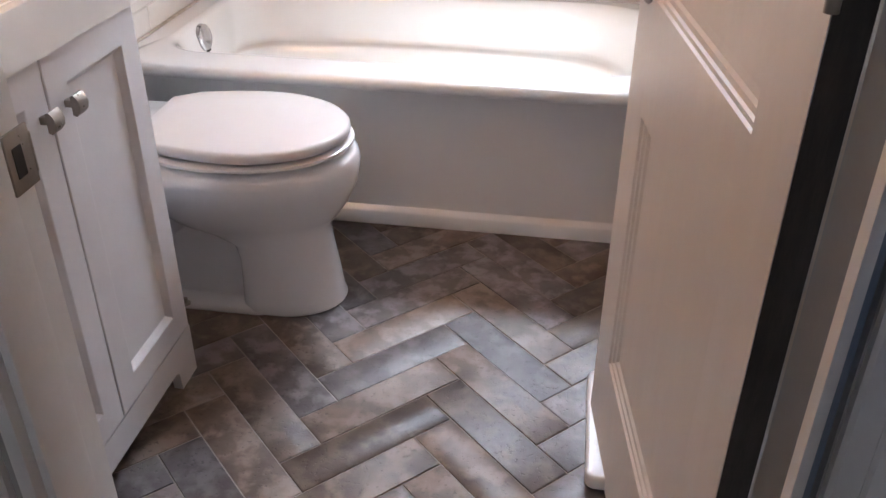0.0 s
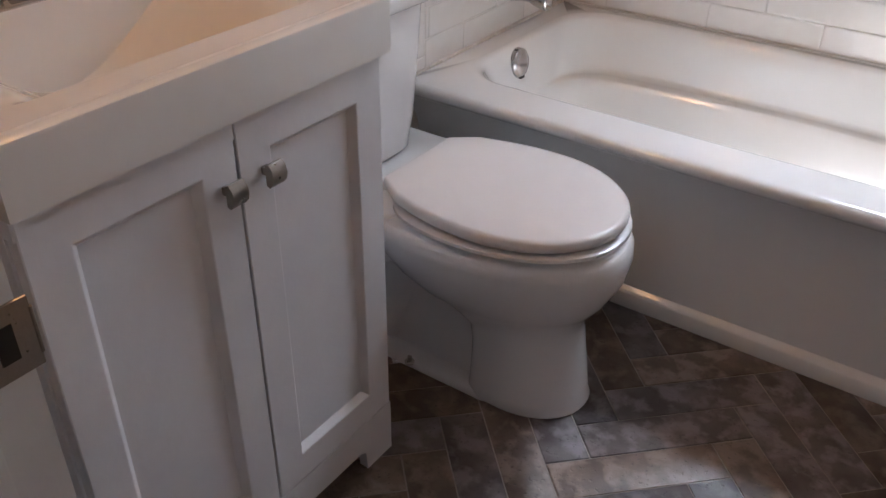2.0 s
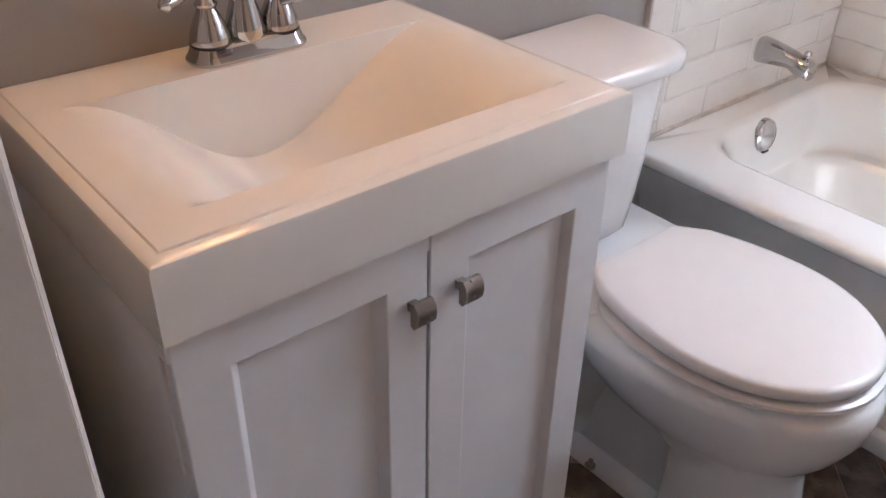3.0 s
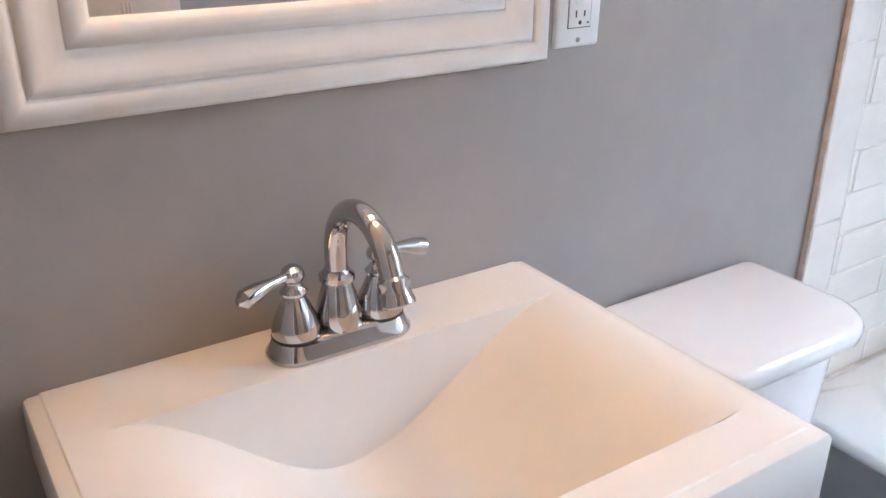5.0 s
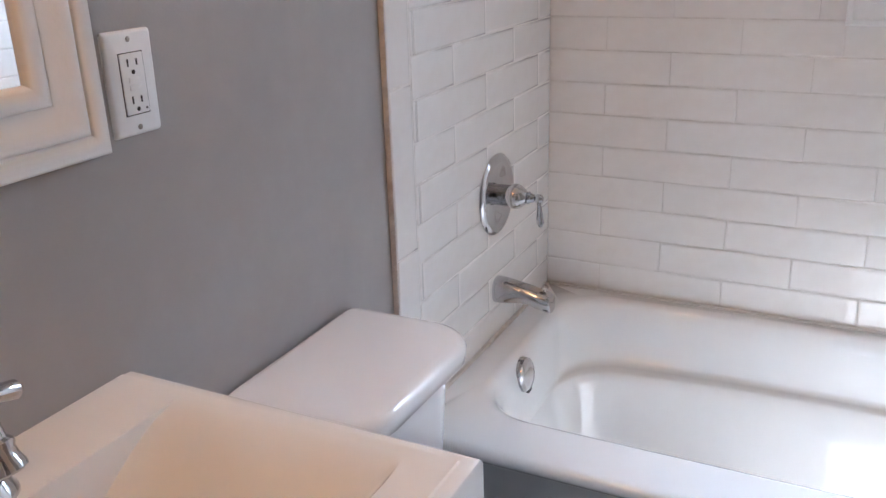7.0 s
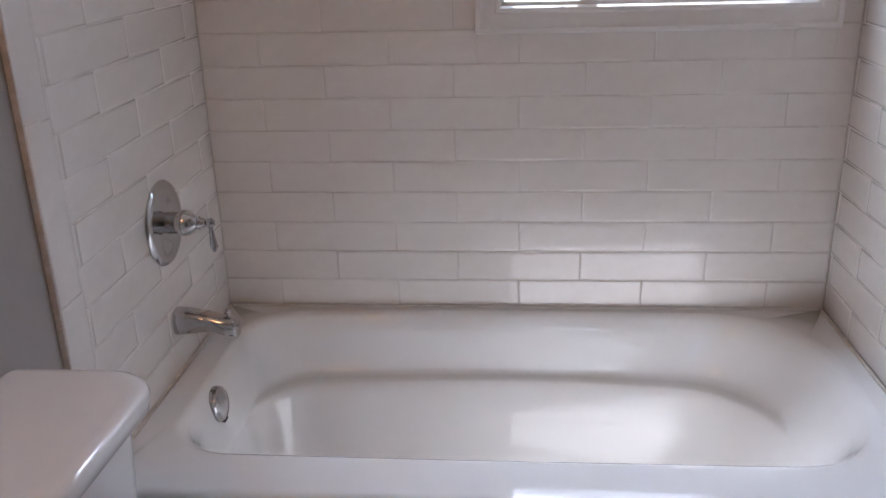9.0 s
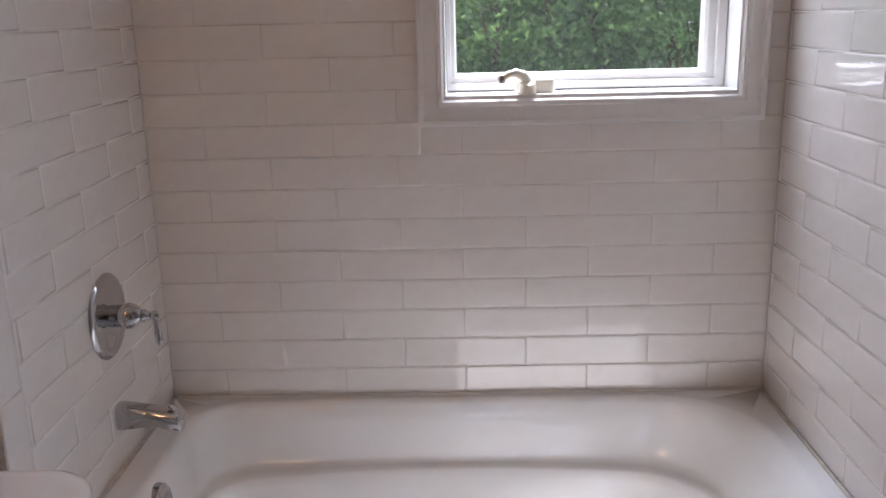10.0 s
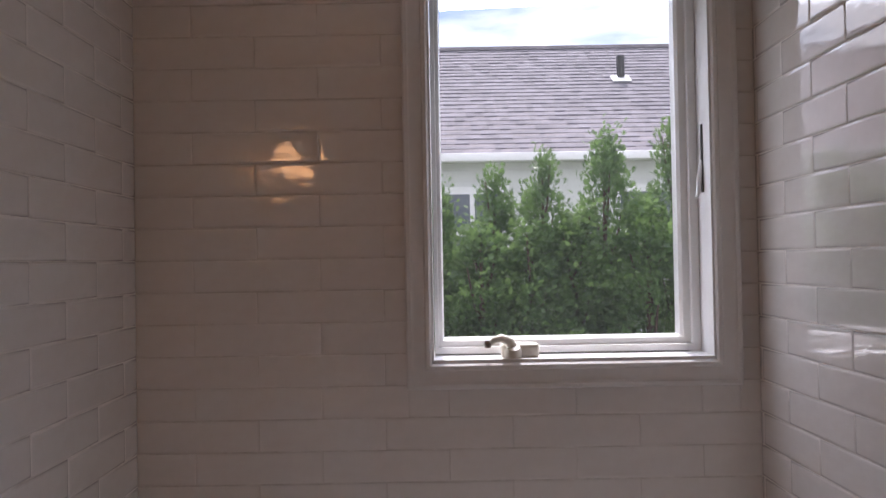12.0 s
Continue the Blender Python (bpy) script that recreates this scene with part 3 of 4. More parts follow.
rings = [
    tub_ring(X0, X1, Y0 + 0.015, Y1, RIM - 0.036, (0.004,) * 4),
    tub_ring(X0, X1, Y0 + 0.007, Y1, RIM - 0.029, (0.004,) * 4),
    tub_ring(X0, X1, Y0 + 0.002, Y1, RIM - 0.022, (0.005,) * 4),
    tub_ring(X0, X1, Y0, Y1, RIM - 0.014, (0.005,) * 4),
    tub_ring(X0, X1, Y0 + 0.003, Y1, RIM - 0.007, (0.005,) * 4),
    tub_ring(X0 + 0.0005, X1 - 0.0005, Y0 + 0.010, Y1, RIM - 0.002, (0.006,) * 4),
    tub_ring(X0 + 0.001, X1 - 0.001, Y0 + 0.020, Y1, RIM, (0.008,) * 4),
    tub_ring(0.076, 1.478, 0.090, 0.748, RIM, (0.13, 0.20, 0.24, 0.13), 0.012),
    tub_ring(0.081, 1.473, 0.095, 0.743, RIM, (0.13, 0.20, 0.24, 0.13), 0.012),
    tub_ring(0.089, 1.465, 0.104, 0.735, RIM - 0.003, (0.13, 0.20, 0.24, 0.13), 0.012),
    tub_ring(0.098, 1.453, 0.112, 0.727, RIM - 0.012, (0.13, 0.20, 0.24, 0.13), 0.012),
    tub_ring(0.110, 1.430, 0.124, 0.716, RIM - 0.05, (0.13, 0.20, 0.24, 0.13), 0.012),
    tub_ring(0.118, 1.400, 0.134, 0.700, RIM - 0.10, (0.13, 0.20, 0.22, 0.13), 0.016),
    tub_ring(0.124, 1.372, 0.142, 0.682, RIM - 0.136, (0.13, 0.20, 0.20, 0.13), 0.024),
    tub_ring(0.126, 1.364, 0.144, 0.672, RIM - 0.146, (0.13, 0.20, 0.20, 0.13), 0.030),
    tub_ring(0.128, 1.361, 0.146, 0.652, RIM - 0.150, (0.13, 0.20, 0.20, 0.13), 0.040),
    tub_ring(0.130, 1.3595, 0.148, 0.624, RIM - 0.152, (0.13, 0.20, 0.20, 0.13), 0.052),
    tub_ring(0.131, 1.3555, 0.150, 0.616, RIM - 0.157, (0.13, 0.20, 0.20, 0.13), 0.054),
    tub_ring(0.134, 1.341, 0.153, 0.610, RIM - 0.175, (0.13, 0.20, 0.20, 0.13), 0.050),
    tub_ring(0.150, 1.270, 0.172, 0.600, RIM - 0.26, (0.13, 0.18, 0.18, 0.12), 0.018),
    tub_ring(0.168, 1.215, 0.190, 0.585, RIM - 0.335, (0.12, 0.16, 0.16, 0.12), 0.012),
    tub_ring(0.190, 1.180, 0.212, 0.565, RIM - 0.36, (0.11, 0.14, 0.14, 0.11), 0.01),
    tub_ring(0.235, 1.130, 0.250, 0.530, RIM - 0.37, (0.09, 0.11, 0.11, 0.09), 0.008),
]
part("basin", loft(rings, cap_a=False), TUB, tub, "", 60)
apron_prof = [(0.068, 0.0), (0.057, 0.001), (0.055, 0.010), (0.056, 0.038), (0.059, 0.044), (0.068, 0.049), (0.073, 0.054), (0.071, 0.10), (0.064, 0.20), (0.046, 0.30), (0.026, 0.36), (0.010, 0.395), (-0.011, RIM - 0.0365), (0.09, RIM - 0.0365), (0.09, 0.0)]
part("apron", loft([[Vector((x, y, z)) for y, z in apron_prof] for x in (X0, X1)]), TUB, tub, "", 40)
part("drain", lathe((0.33, 0.38, RIM - 0.3705), (0, 0, 1), [(0.036, 0), (0.037, 0.003), (0.030, 0.004), (0.026, 0.001), (0.0, 0.002)]), CHROME, tub, "chrome tub drain")
over = part("overflow_plate", lathe((0.102, 0.36, 0.411), (1, 0, 0.12), [(0.041, 0), (0.0415, 0.004), (0.039, 0.014), (0.033, 0.019), (0.018, 0.021), (0.0, 0.0215)], 36), CHROME, tub, "round chrome overflow cover")
part("overflow_slot", box(0.105, 0.124, 0.350, 0.370, 0.372, 0.377), DARK, over)
# caulk lines where the tub meets the tiles
solid("caulk_bead", box(0.006, 0.0195, 0.0, 0.77, RIM - 0.002, RIM + 0.006, 0.003), SILICONE, "stained caulk line between tub and tile", "caulk", kind="structure")

solid("caulk_bead", box(0.02, 1.51, BACK - 0.007, BACK - 0.0005, RIM - 0.002, RIM + 0.005, 0.002), WHITE_TRIM, "white caulk line between tub and tile", "caulk", kind="structure")
solid("caulk_bead", box(1.5145, 1.5215, 0.0, 0.77, RIM - 0.002, RIM + 0.005, 0.002), SILICONE, "stained caulk line between tub and tile", "caulk", kind="structure")

# ---- shower fittings ----
VALVE = Vector((0.0115, 0.432, 0.808))
valve = thing("shower_valve", VALVE, "chrome shower valve with round plate and lever on the tiles", "shower valve")
part("escutcheon", lathe(VALVE, (1, 0, 0), [(0.091, 0), (0.092, 0.003), (0.088, 0.008), (0.078, 0.0115), (0.074, 0.0105), (0.045, 0.014), (0.0, 0.016)], 48), CHROME, valve)
part("sleeve", lathe(VALVE + Vector((0.012, 0, 0)), (1, 0, 0), [(0.024, 0), (0.024, 0.030), (0.022, 0.031), (0.0, 0.031)]), CHROME, valve)
part("handle_body", lathe(VALVE + Vector((0.040, 0, 0)), (1, 0, 0), [(0.0, 0), (0.028, 0.001), (0.0285, 0.008), (0.025, 0.020), (0.018, 0.030), (0.013, 0.035), (0.015, 0.040), (0.011, 0.044), (0.008, 0.054), (0.0105, 0.060), (0.0105, 0.066), (0.006, 0.072), (0.0, 0.073)]), CHROME, valve)
part("lever", tube([VALVE + Vector((0.102, 0.0, 0.0)), VALVE + Vector((0.104, 0.0, -0.016)), VALVE + Vector((0.105, 0.0, -0.036)), VALVE + Vector((0.106, 0.0, -0.054)), VALVE + Vector((0.106, 0.0, -0.064))], [0.0045, 0.0045, 0.007, 0.0095, 0.004]), CHROME, valve)
SPOUT = Vector((0.0115, 0.432, 0.580))
spout = thing("tub_spout", SPOUT, "chrome tub spout with diverter knob on the tiles", "tub spout")
spout_rings = []
for dx, w, top, low in ((0.0, 0.027, 0.030, -0.030), (0.006, 0.028, 0.031, -0.031), (0.03, 0.0275, 0.028, -0.028), (0.06, 0.026, 0.023, -0.024), (0.085, 0.025, 0.018, -0.022), (0.10, 0.0245, 0.014, -0.030), (0.125, 0.024, 0.010, -0.036), (0.134, 0.022, 0.005, -0.037), (0.137, 0.018, 0.0, -0.036)):
    c, h = (top + low) / 2, (top - low) / 2
    spout_rings.append([SPOUT + Vector((dx, w * math.copysign(abs(math.cos(a)) ** 0.75, math.cos(a)), c + h * math.copysign(abs(math.sin(a)) ** 0.75, math.sin(a)))) for a in (2 * math.pi * k / 28 for k in range(28))])
part("spout_body", loft(spout_rings), CHROME, spout)
part("diverter_knob", lathe(SPOUT + Vector((0.118, 0, 0.008)), (0, 0, 1), [(0.004, 0), (0.004, 0.008), (0.0085, 0.011), (0.009, 0.015), (0.006, 0.019), (0.0, 0.020)]), CHROME, spout)

# ---- toilet ----
TY, TZ = -0.312, 0.0
toilet = thing("toilet", (0.36, TY, 0), "white two-piece toilet with closed lid between vanity and tub", "toilet")


def egg(back, front, half, z, n=40, blunt=0.0, square=2.0):
    """An elongated outline along x: round in front, wider and flatter behind."""
    out = []
    mid = back + (front - back) * 0.42
    for k in range(n):
        a = 2 * math.pi * k / n
        c, s = math.cos(a), math.sin(a)
        if c >= 0:
            x = mid + (front - mid) * c
            y = half * math.copysign(abs(s) ** 0.95, s)
        else:
            e = 2.0 / square
            x = mid - (mid - back) * abs(c) ** e
            y = half * math.copysign(abs(s) ** (e * (1 - blunt)), s)
        out.append(Vector((x, TY + y, z)))
    return out


bowl_rings = [
    egg(0.455, 0.690, 0.108, 0.0, square=5), egg(0.453, 0.697, 0.114, 0.006, square=5), egg(0.46, 0.690, 0.109, 0.03, square=5),
    egg(0.462, 0.682, 0.107, 0.09, square=5), egg(0.462, 0.673, 0.105, 0.14, square=5), egg(0.45, 0.668, 0.105, 0.180, square=4.5),
    egg(0.38, 0.668, 0.112, 0.210, square=3.4), egg(0.30, 0.692, 0.138, 0.240, square=2.8), egg(0.25, 0.716, 0.160, 0.275, square=2.6),
    egg(0.21, 0.738, 0.185, 0.325, square=2.5), egg(0.20, 0.744, 0.196, 0.368, square=2.5), egg(0.20, 0.741, 0.196, 0.390, square=2.5), egg(0.205, 0.730, 0.187, 0.4015, square=2.5), egg(0.205, 0.70, 0.160, 0.4085, square=2.5)]
part("bowl", loft(bowl_rings), CERAMIC, toilet, "", 60)
part("foot", loft([round_rect(0.13, 0.56, TY - h, TY + h, z, (0.06,) * 4, 6) for z, h in ((0.0, 0.112), (0.006, 0.114), (0.018, 0.108), (0.030, 0.085))]), CERAMIC, toilet, "", 60)
web = [round_rect(a, 0.50, TY - h, TY + h, z, (0.04,) * 4, 6) for z, h, a in ((0.015, 0.080, 0.15), (0.06, 0.066, 0.16), (0.12, 0.060, 0.17), (0.20, 0.064, 0.15), (0.27, 0.085, 0.10), (0.33, 0.115, 0.06), (0.385, 0.13, 0.05))]
part("trapway_web", loft(web), CERAMIC, toilet, "", 60)
part("trapway", tube([(0.47, TY, 0.15), (0.41, TY, 0.235), (0.34, TY, 0.25), (0.27, TY, 0.21), (0.23, TY, 0.13), (0.22, TY, 0.02)], [0.06, 0.072, 0.076, 0.078, 0.080, 0.088], 28), CERAMIC, toilet, "", 60)
part("rear_deck", loft([round_rect(0.02, 0.34, TY - h, TY + h, z, (0.03, 0.05, 0.05, 0.03), 6) for z, h in ((0.30, 0.13), (0.34, 0.165), (0.385, 0.180), (0.405, 0.180), (0.412, 0.174))]), CERAMIC, toilet, "", 60)
for s in (-1, 1):
    part("floor_bolt", lathe((0.33, TY + s * 0.116, 0.0), (0, 0, 1), [(0.011, 0.018), (0.011, 0.021), (0.005, 0.022), (0.005, 0.034), (0.0, 0.035)]), NICKEL, toilet)


def seat_ring(z, grow):
    return egg(0.285 - grow * 0.4, 0.730 + grow, 0.189 + grow, z, n=48, blunt=0.25, square=2.6)


part("seat_ring", loft([seat_ring(0.4085, -0.016), seat_ring(0.4120, -0.005), seat_ring(0.4160, 0.002), seat_ring(0.4220, 0.001), seat_ring(0.4250, -0.006)]), SEAT, toilet, "", 50)


def lid_outline(z, grow):
    """The lid: elongated, with a straight hinge side that narrows to the back."""
    pts = []
    front, mid, half, back = 0.724 + grow, 0.50, 0.184 + grow, 0.268 - grow * 0.5
    for k in range(33):
        a = radians(-90 + 180 * k / 32)
        pts.append(Vector((mid + (front - mid) * math.cos(a), TY + half * math.sin(a), z)))
    for k in range(1, 9):
        s = k / 9
        pts.append(Vector((mid + (0.330 - mid) * s, TY + half - 0.030 * s ** 2.0, z)))
    for y in (0.150, 0.10):
        pts.append(Vector((0.325 if y == 0.150 else back, TY + y + (0.004 if y == 0.150 else 0.012) + grow, z)))
    for y in (-0.10, -0.150):
        pts.append(Vector((0.325 if y == -0.150 else back, TY + y - (0.004 if y == -0.150 else 0.012) - grow, z)))
    for k in range(8, 0, -1):
        s = k / 9
        pts.append(Vector((mid + (0.330 - mid) * s, TY - half + 0.030 * s ** 2.0, z)))
    return pts


part("lid", loft([lid_outline(0.4322, -0.014), lid_outline(0.4328, -0.003), lid_outline(0.436, -0.001), lid_outline(0.442, 0.0), lid_outline(0.450, -0.001), lid_outline(0.4545, -0.005), lid_outline(0.456, -0.012), lid_outline(0.4575, -0.06)]), SEAT, toilet, "closed white plastic lid", 40)
for s in (-1, 1):
    part("hinge_cap", box(0.245, 0.285, TY + s * 0.075 - 0.022, TY + s * 0.075 + 0.022, 0.412, 0.434, 0.006, 3), SEAT, toilet)
tank_rings = [round_rect(a, b, TY - 0.023 - h, TY - 0.023 + h, z, (0.03, 0.06, 0.06, 0.03), 8) for z, a, b, h in ((0.413, 0.03, 0.180, 0.125), (0.425, 0.024, 0.190, 0.134), (0.50, 0.021, 0.198, 0.142), (0.62, 0.018, 0.206, 0.149), (0.746, 0.016, 0.212, 0.155))]
part("tank", loft(tank_rings), CERAMIC, toilet, "", 60)


def tank_lid_outline(z, g):
    pts = round_rect(0.010, 0.230 + g, TY - 0.190 - g, TY + 0.152 + g, z + 0.009, (0.012, 0.075, 0.075, 0.012), 10)
    for p in pts:
        if p.x > 0.12:
            p.x += 0.012 * math.cos((p.y - TY) / 0.19 * math.pi / 2)
    return pts


part("tank_lid", loft([tank_lid_outline(0.736, -0.006), tank_lid_outline(0.742, 0.002), tank_lid_outline(0.760, 0.004), tank_lid_outline(0.768, 0.001), tank_lid_outline(0.7725, -0.008), tank_lid_outline(0.7735, -0.02)]), CERAMIC, toilet, "glossy white tank lid", 50)
flush = part("flush_lever", lathe((0.218, TY - 0.13, 0.70), (1, 0, 0), [(0.014, 0), (0.014, 0.006), (0.008, 0.014), (0.0, 0.015)]), CHROME, toilet)
part("supply_stop", lathe((0.012, TY - 0.135, 0.15), (1, 0, 0), [(0.02, 0), (0.02, 0.004), (0.008, 0.006), (0.008, 0.05), (0.013, 0.052), (0.013, 0.07), (0.0, 0.071)]), CHROME, toilet)
part("supply_hose", tube([(0.07, TY - 0.135, 0.155), (0.075, TY - 0.137, 0.22), (0.085, TY - 0.13, 0.32), (0.09, TY - 0.12, 0.42)], 0.005), CHROME, toilet)

# ---- vanity ----
VX, VL, VR, VT = 0.440, -1.228, -0.634, 0.806     # front of the doors, sides, top of the cabinet
van = thing("vanity_cabinet", (0.22, (VL + VR) / 2, 0), "white two-door shaker vanity cabinet under the sink", "cabinet")
body = bmesh.new()
box(0.004, 0.420, VL, VL + 0.016, 0.0, VT, 0.001, bm=body)
box(0.004, 0.420, VR - 0.016, VR, 0.0, VT, 0.001, bm=body)
box(0.004, 0.02, VL + 0.016, VR - 0.016, 0.1, VT, bm=body)
box(0.02, 0.40, VL + 0.016, VR - 0.016, 0.095, 0.11, bm=body)
part("carcass", body, CABINET, van)
part("face_rail", box(0.420, VX - 0.002, VL, VR, VT - 0.030, VT, 0.001), CABINET, van)


def foot_rail():
    """The bottom rail with a long notch that leaves a foot at either end."""
    h, notch, ft = 0.118, 0.052, 0.072
    pts = [(VL, 0.0), (VL + ft, 0.0), (VL + ft + 0.004, notch - 0.008), (VL + ft + 0.016, notch), (VR - ft - 0.016, notch), (VR - ft - 0.004, notch - 0.008), (VR - ft, 0.0), (VR, 0.0), (VR, h), (VL, h)]
    return loft([[Vector((x, y, z)) for y, z in pts] for x in (0.420, VX)])


part("bottom_rail", foot_rail(), CABINET, van)
VGAP = -0.928
for y0, y1, knob_y in ((VL + 0.003, VGAP - 0.0018, -0.953), (VGAP + 0.0018, VR - 0.003, -0.884)):
    z0, z1 = 0.121, VT - 0.004
    dbm = bmesh.new()
    st_w = 0.056

    def door_corners(i, h, y0=y0, y1=y1, z0=z0, z1=z1):
        return [(VX + h - 0.018, y0 + i, z0 + i), (VX + h - 0.018, y1 - i, z0 + i), (VX + h - 0.018, y1 - i, z1 - i), (VX + h - 0.018, y0 + i, z1 - i)]

    frame_ring(door_corners, [(0, 0.0), (0, 0.017), (0.0015, 0.0185), (st_w - 0.001, 0.0185), (st_w + 0.001, 0.0175), (st_w + 0.011, 0.0065), (st_w + 0.011, 0.0)], dbm)
    vdoor = part("cabinet_door", dbm, CABINET, van, "", 20)
    part("door_panel", box(VX - 0.017, VX - 0.0115, y0 + 0.05, y1 - 0.05, z0 + 0.05, z1 - 0.05), CABINET, vdoor)
    kb = bmesh.new()
    box(VX, VX + 0.018, knob_y - 0.006, knob_y + 0.006, 0.712, 0.724, 0.002, bm=kb)
    prof = [(0.016, -0.015), (0.022, -0.017), (0.028, -0.010), (0.030, 0.0), (0.028, 0.010), (0.022, 0.017), (0.016, 0.015)]
    loft([[Vector((VX + d, knob_y + y, 0.718 + h)) for d, h in prof] for y in (-0.013, -0.010, 0.010, 0.013)], kb)
    part("cabinet_knob", kb, NICKEL, vdoor, "brushed nickel square knob", 30)

# ---- sink top ----
SX0, SX1, SY0, SY1, SZ = 0.001, 0.4525, -1.232, -0.625, 0.891
BX0, BX1, BY0, BY1 = 0.100, 0.388, -1.176, -0.662


def basin_depth(x, y):
    """Depth of the wave-shaped bowl: a steep back, ramps from both sides, and a soft front."""
    if not (BX0 < x < BX1 and BY0 < y < BY1):
        return 0.0
    s = (y - BY0) / (BY1 - BY0)
    c = 0.46
    q = s / c if s < c else (1 - s) / (1 - c)
    ramp = 0.5 - 0.5 * math.cos(math.pi * min(1, q * 1.02))
    if s > c:
        ramp = 0.72 * ramp + 0.28 * q
    deep = 0.122 * ramp
    front, soft = (BX1 - x) * 1.55, 0.012
    over = max(soft - abs(deep - front), 0.0) / soft
    return max(0.0, min(min(deep, front) - over * over * soft * 0.25, (x - BX0) * 8.5))


def lines(stops, steps):
    out = []
    for (a, b), n in zip(zip(stops, stops[1:]), steps):
        out += [a + (b - a) * k / n for k in range(n)]
    return out + [stops[-1]]


def sink_slab():
    bm = bmesh.new()
    ys = lines((SY0 + 0.018, BY0, BY1, SY1 - 0.018), (3, 84, 3))
    grid = []
    for y in ys:
        d = max(basin_depth((BX0 + BX1) / 2, y), 0.003)
        bend = min(0.009, d * 0.55)
        xs = lines((SX0, BX0, BX0 + d / 8.5, BX1 - d / 1.55 - bend, BX1 - d / 1.55 + bend * 0.7, BX1, SX1 - 0.018), (3, 4, 22, 8, 8, 4))
        grid.append([bm.verts.new((x, y, SZ - basin_depth(x, y))) for x in xs])
    for a, b in zip(grid, grid[1:]):
        for j in range(len(a) - 1):
            bm.faces.new((a[j], a[j + 1], b[j + 1], b[j]))
    edge = grid[0] + [row[-1] for row in grid[1:-1]] + grid[-1][::-1]
    base = [v.co.copy() for v in edge]
    for out, drop in ((0.002, 0.0018), (0.012, 0.0024), (0.016, 0.0045), (0.018, 0.009), (0.018, 0.085), (0.010, 0.087)):
        ring = []
        for p in base:
            px = p.x + (out if p.x > SX1 - 0.019 else 0)
            py = p.y + (-out if p.y < SY0 + 0.019 else out if p.y > SY1 - 0.019 else 0)
            ring.append(bm.verts.new((px, py, SZ - drop)))
        for k in range(len(edge) - 1):
            bm.faces.new((edge[k], edge[k + 1], ring[k + 1], ring[k]))
        edge = ring
    return bm


sink = thing("vanity_sink", (0.22, (SY0 + SY1) / 2, VT), "white cultured marble vanity top with wave-shaped basin", "sink")
part("sink_top", sink_slab(), MARBLE_TOP, sink, "", 28)
DR = (0.232, -0.938, SZ - 0.1235)
drain = part("sink_drain", lathe(DR, (0, 0, 1), [(0.0, 0), (0.029, 0.001), (0.030, 0.005), (0.026, 0.007), (0.022, 0.004), (0.020, 0.002), (0.0, 0.002)]), CHROME, sink, "chrome pop-up drain")
part("stopper", lathe((DR[0], DR[1], DR[2] + 0.002), (0, 0, 1), [(0.016, 0), (0.017, 0.004), (0.012, 0.007), (0.0, 0.008)]), CHROME, drain)

# ---- faucet ----
FX, FY, FZ = 0.063, -0.9245, SZ
faucet = thing("sink_faucet", (FX, FY, FZ), "polished chrome two-handle faucet with arched spout", "faucet")
part("base_plate", loft([round_rect(FX - 0.029 - g, FX + 0.031 + g, FY - 0.081 - g, FY + 0.081 + g, FZ + z, (0.028 + g,) * 4, 8) for g, z in ((0.0, 0.0), (0.0015, 0.002), (0.001, 0.006), (-0.003, 0.011), (-0.006, 0.018), (-0.009, 0.0215), (-0.013, 0.0225))]), CHROME, faucet, "", 50)
bell = [(r_, h_ * 0.9) for r_, h_ in ((0.0255, 0.0), (0.026, 0.004), (0.0245, 0.014), (0.021, 0.026), (0.0165, 0.037), (0.0125, 0.046), (0.0115, 0.049), (0.014, 0.052), (0.0145, 0.055), (0.011, 0.059), (0.0085, 0.063), (0.0085, 0.066), (0.0115, 0.070), (0.0125, 0.075), (0.011, 0.081), (0.006, 0.0855), (0.0, 0.0865))]
for s in (-1, 1):
    hy_ = FY + s * 0.0488
    part("handle_ring", lathe((FX, hy_, FZ + 0.021), (0, 0, 1), [(0.0265, 0), (0.0265, 0.002), (0.024, 0.003)]), DARK, faucet)
    handle = part("handle", lathe((FX, hy_, FZ + 0.022), (0, 0, 1), bell), CHROME, faucet)
    p0 = Vector((FX, hy_, FZ + 0.089))
    d = Vector((0.30 if s < 0 else -0.12, s * 0.95, 0)).normalized()
    droop = Vector((0, 0, -0.004 if s < 0 else -0.008))
    part("lever", tube([p0, p0 + d * 0.015 + Vector((0, 0, 0.001)), p0 + d * 0.03 + Vector((0, 0, 0.0)), p0 + d * 0.048 + droop * 0.5, p0 + d * 0.062 + droop, p0 + d * 0.070 + droop * 1.2], [0.006, 0.005, 0.006, 0.0095, 0.0098, 0.003]), CHROME, handle)
part("spout_base", lathe((FX, FY, FZ + 0.020), (0, 0, 1), [(0.0250, 0), (0.0258, 0.005), (0.0250, 0.016), (0.0200, 0.034), (0.0165, 0.046), (0.0155, 0.050), (0.0190, 0.053), (0.0190, 0.058), (0.0150, 0.061), (0.0135, 0.064), (0.0, 0.065)]), CHROME, faucet)
arc = [(FX, FY, FZ + 0.078), (FX, FY, FZ + 0.092), (FX, FY, FZ + 0.105)]
RR = 0.059
for k in range(1, 15):
    a = radians(180 - 154 * k / 14)
    arc.append((FX + RR + RR * math.cos(a), FY, FZ + 0.105 + RR * math.sin(a)))
end = Vector(arc[-1])
arc.append(tuple(end + Vector((0.0075, 0, -0.016))))
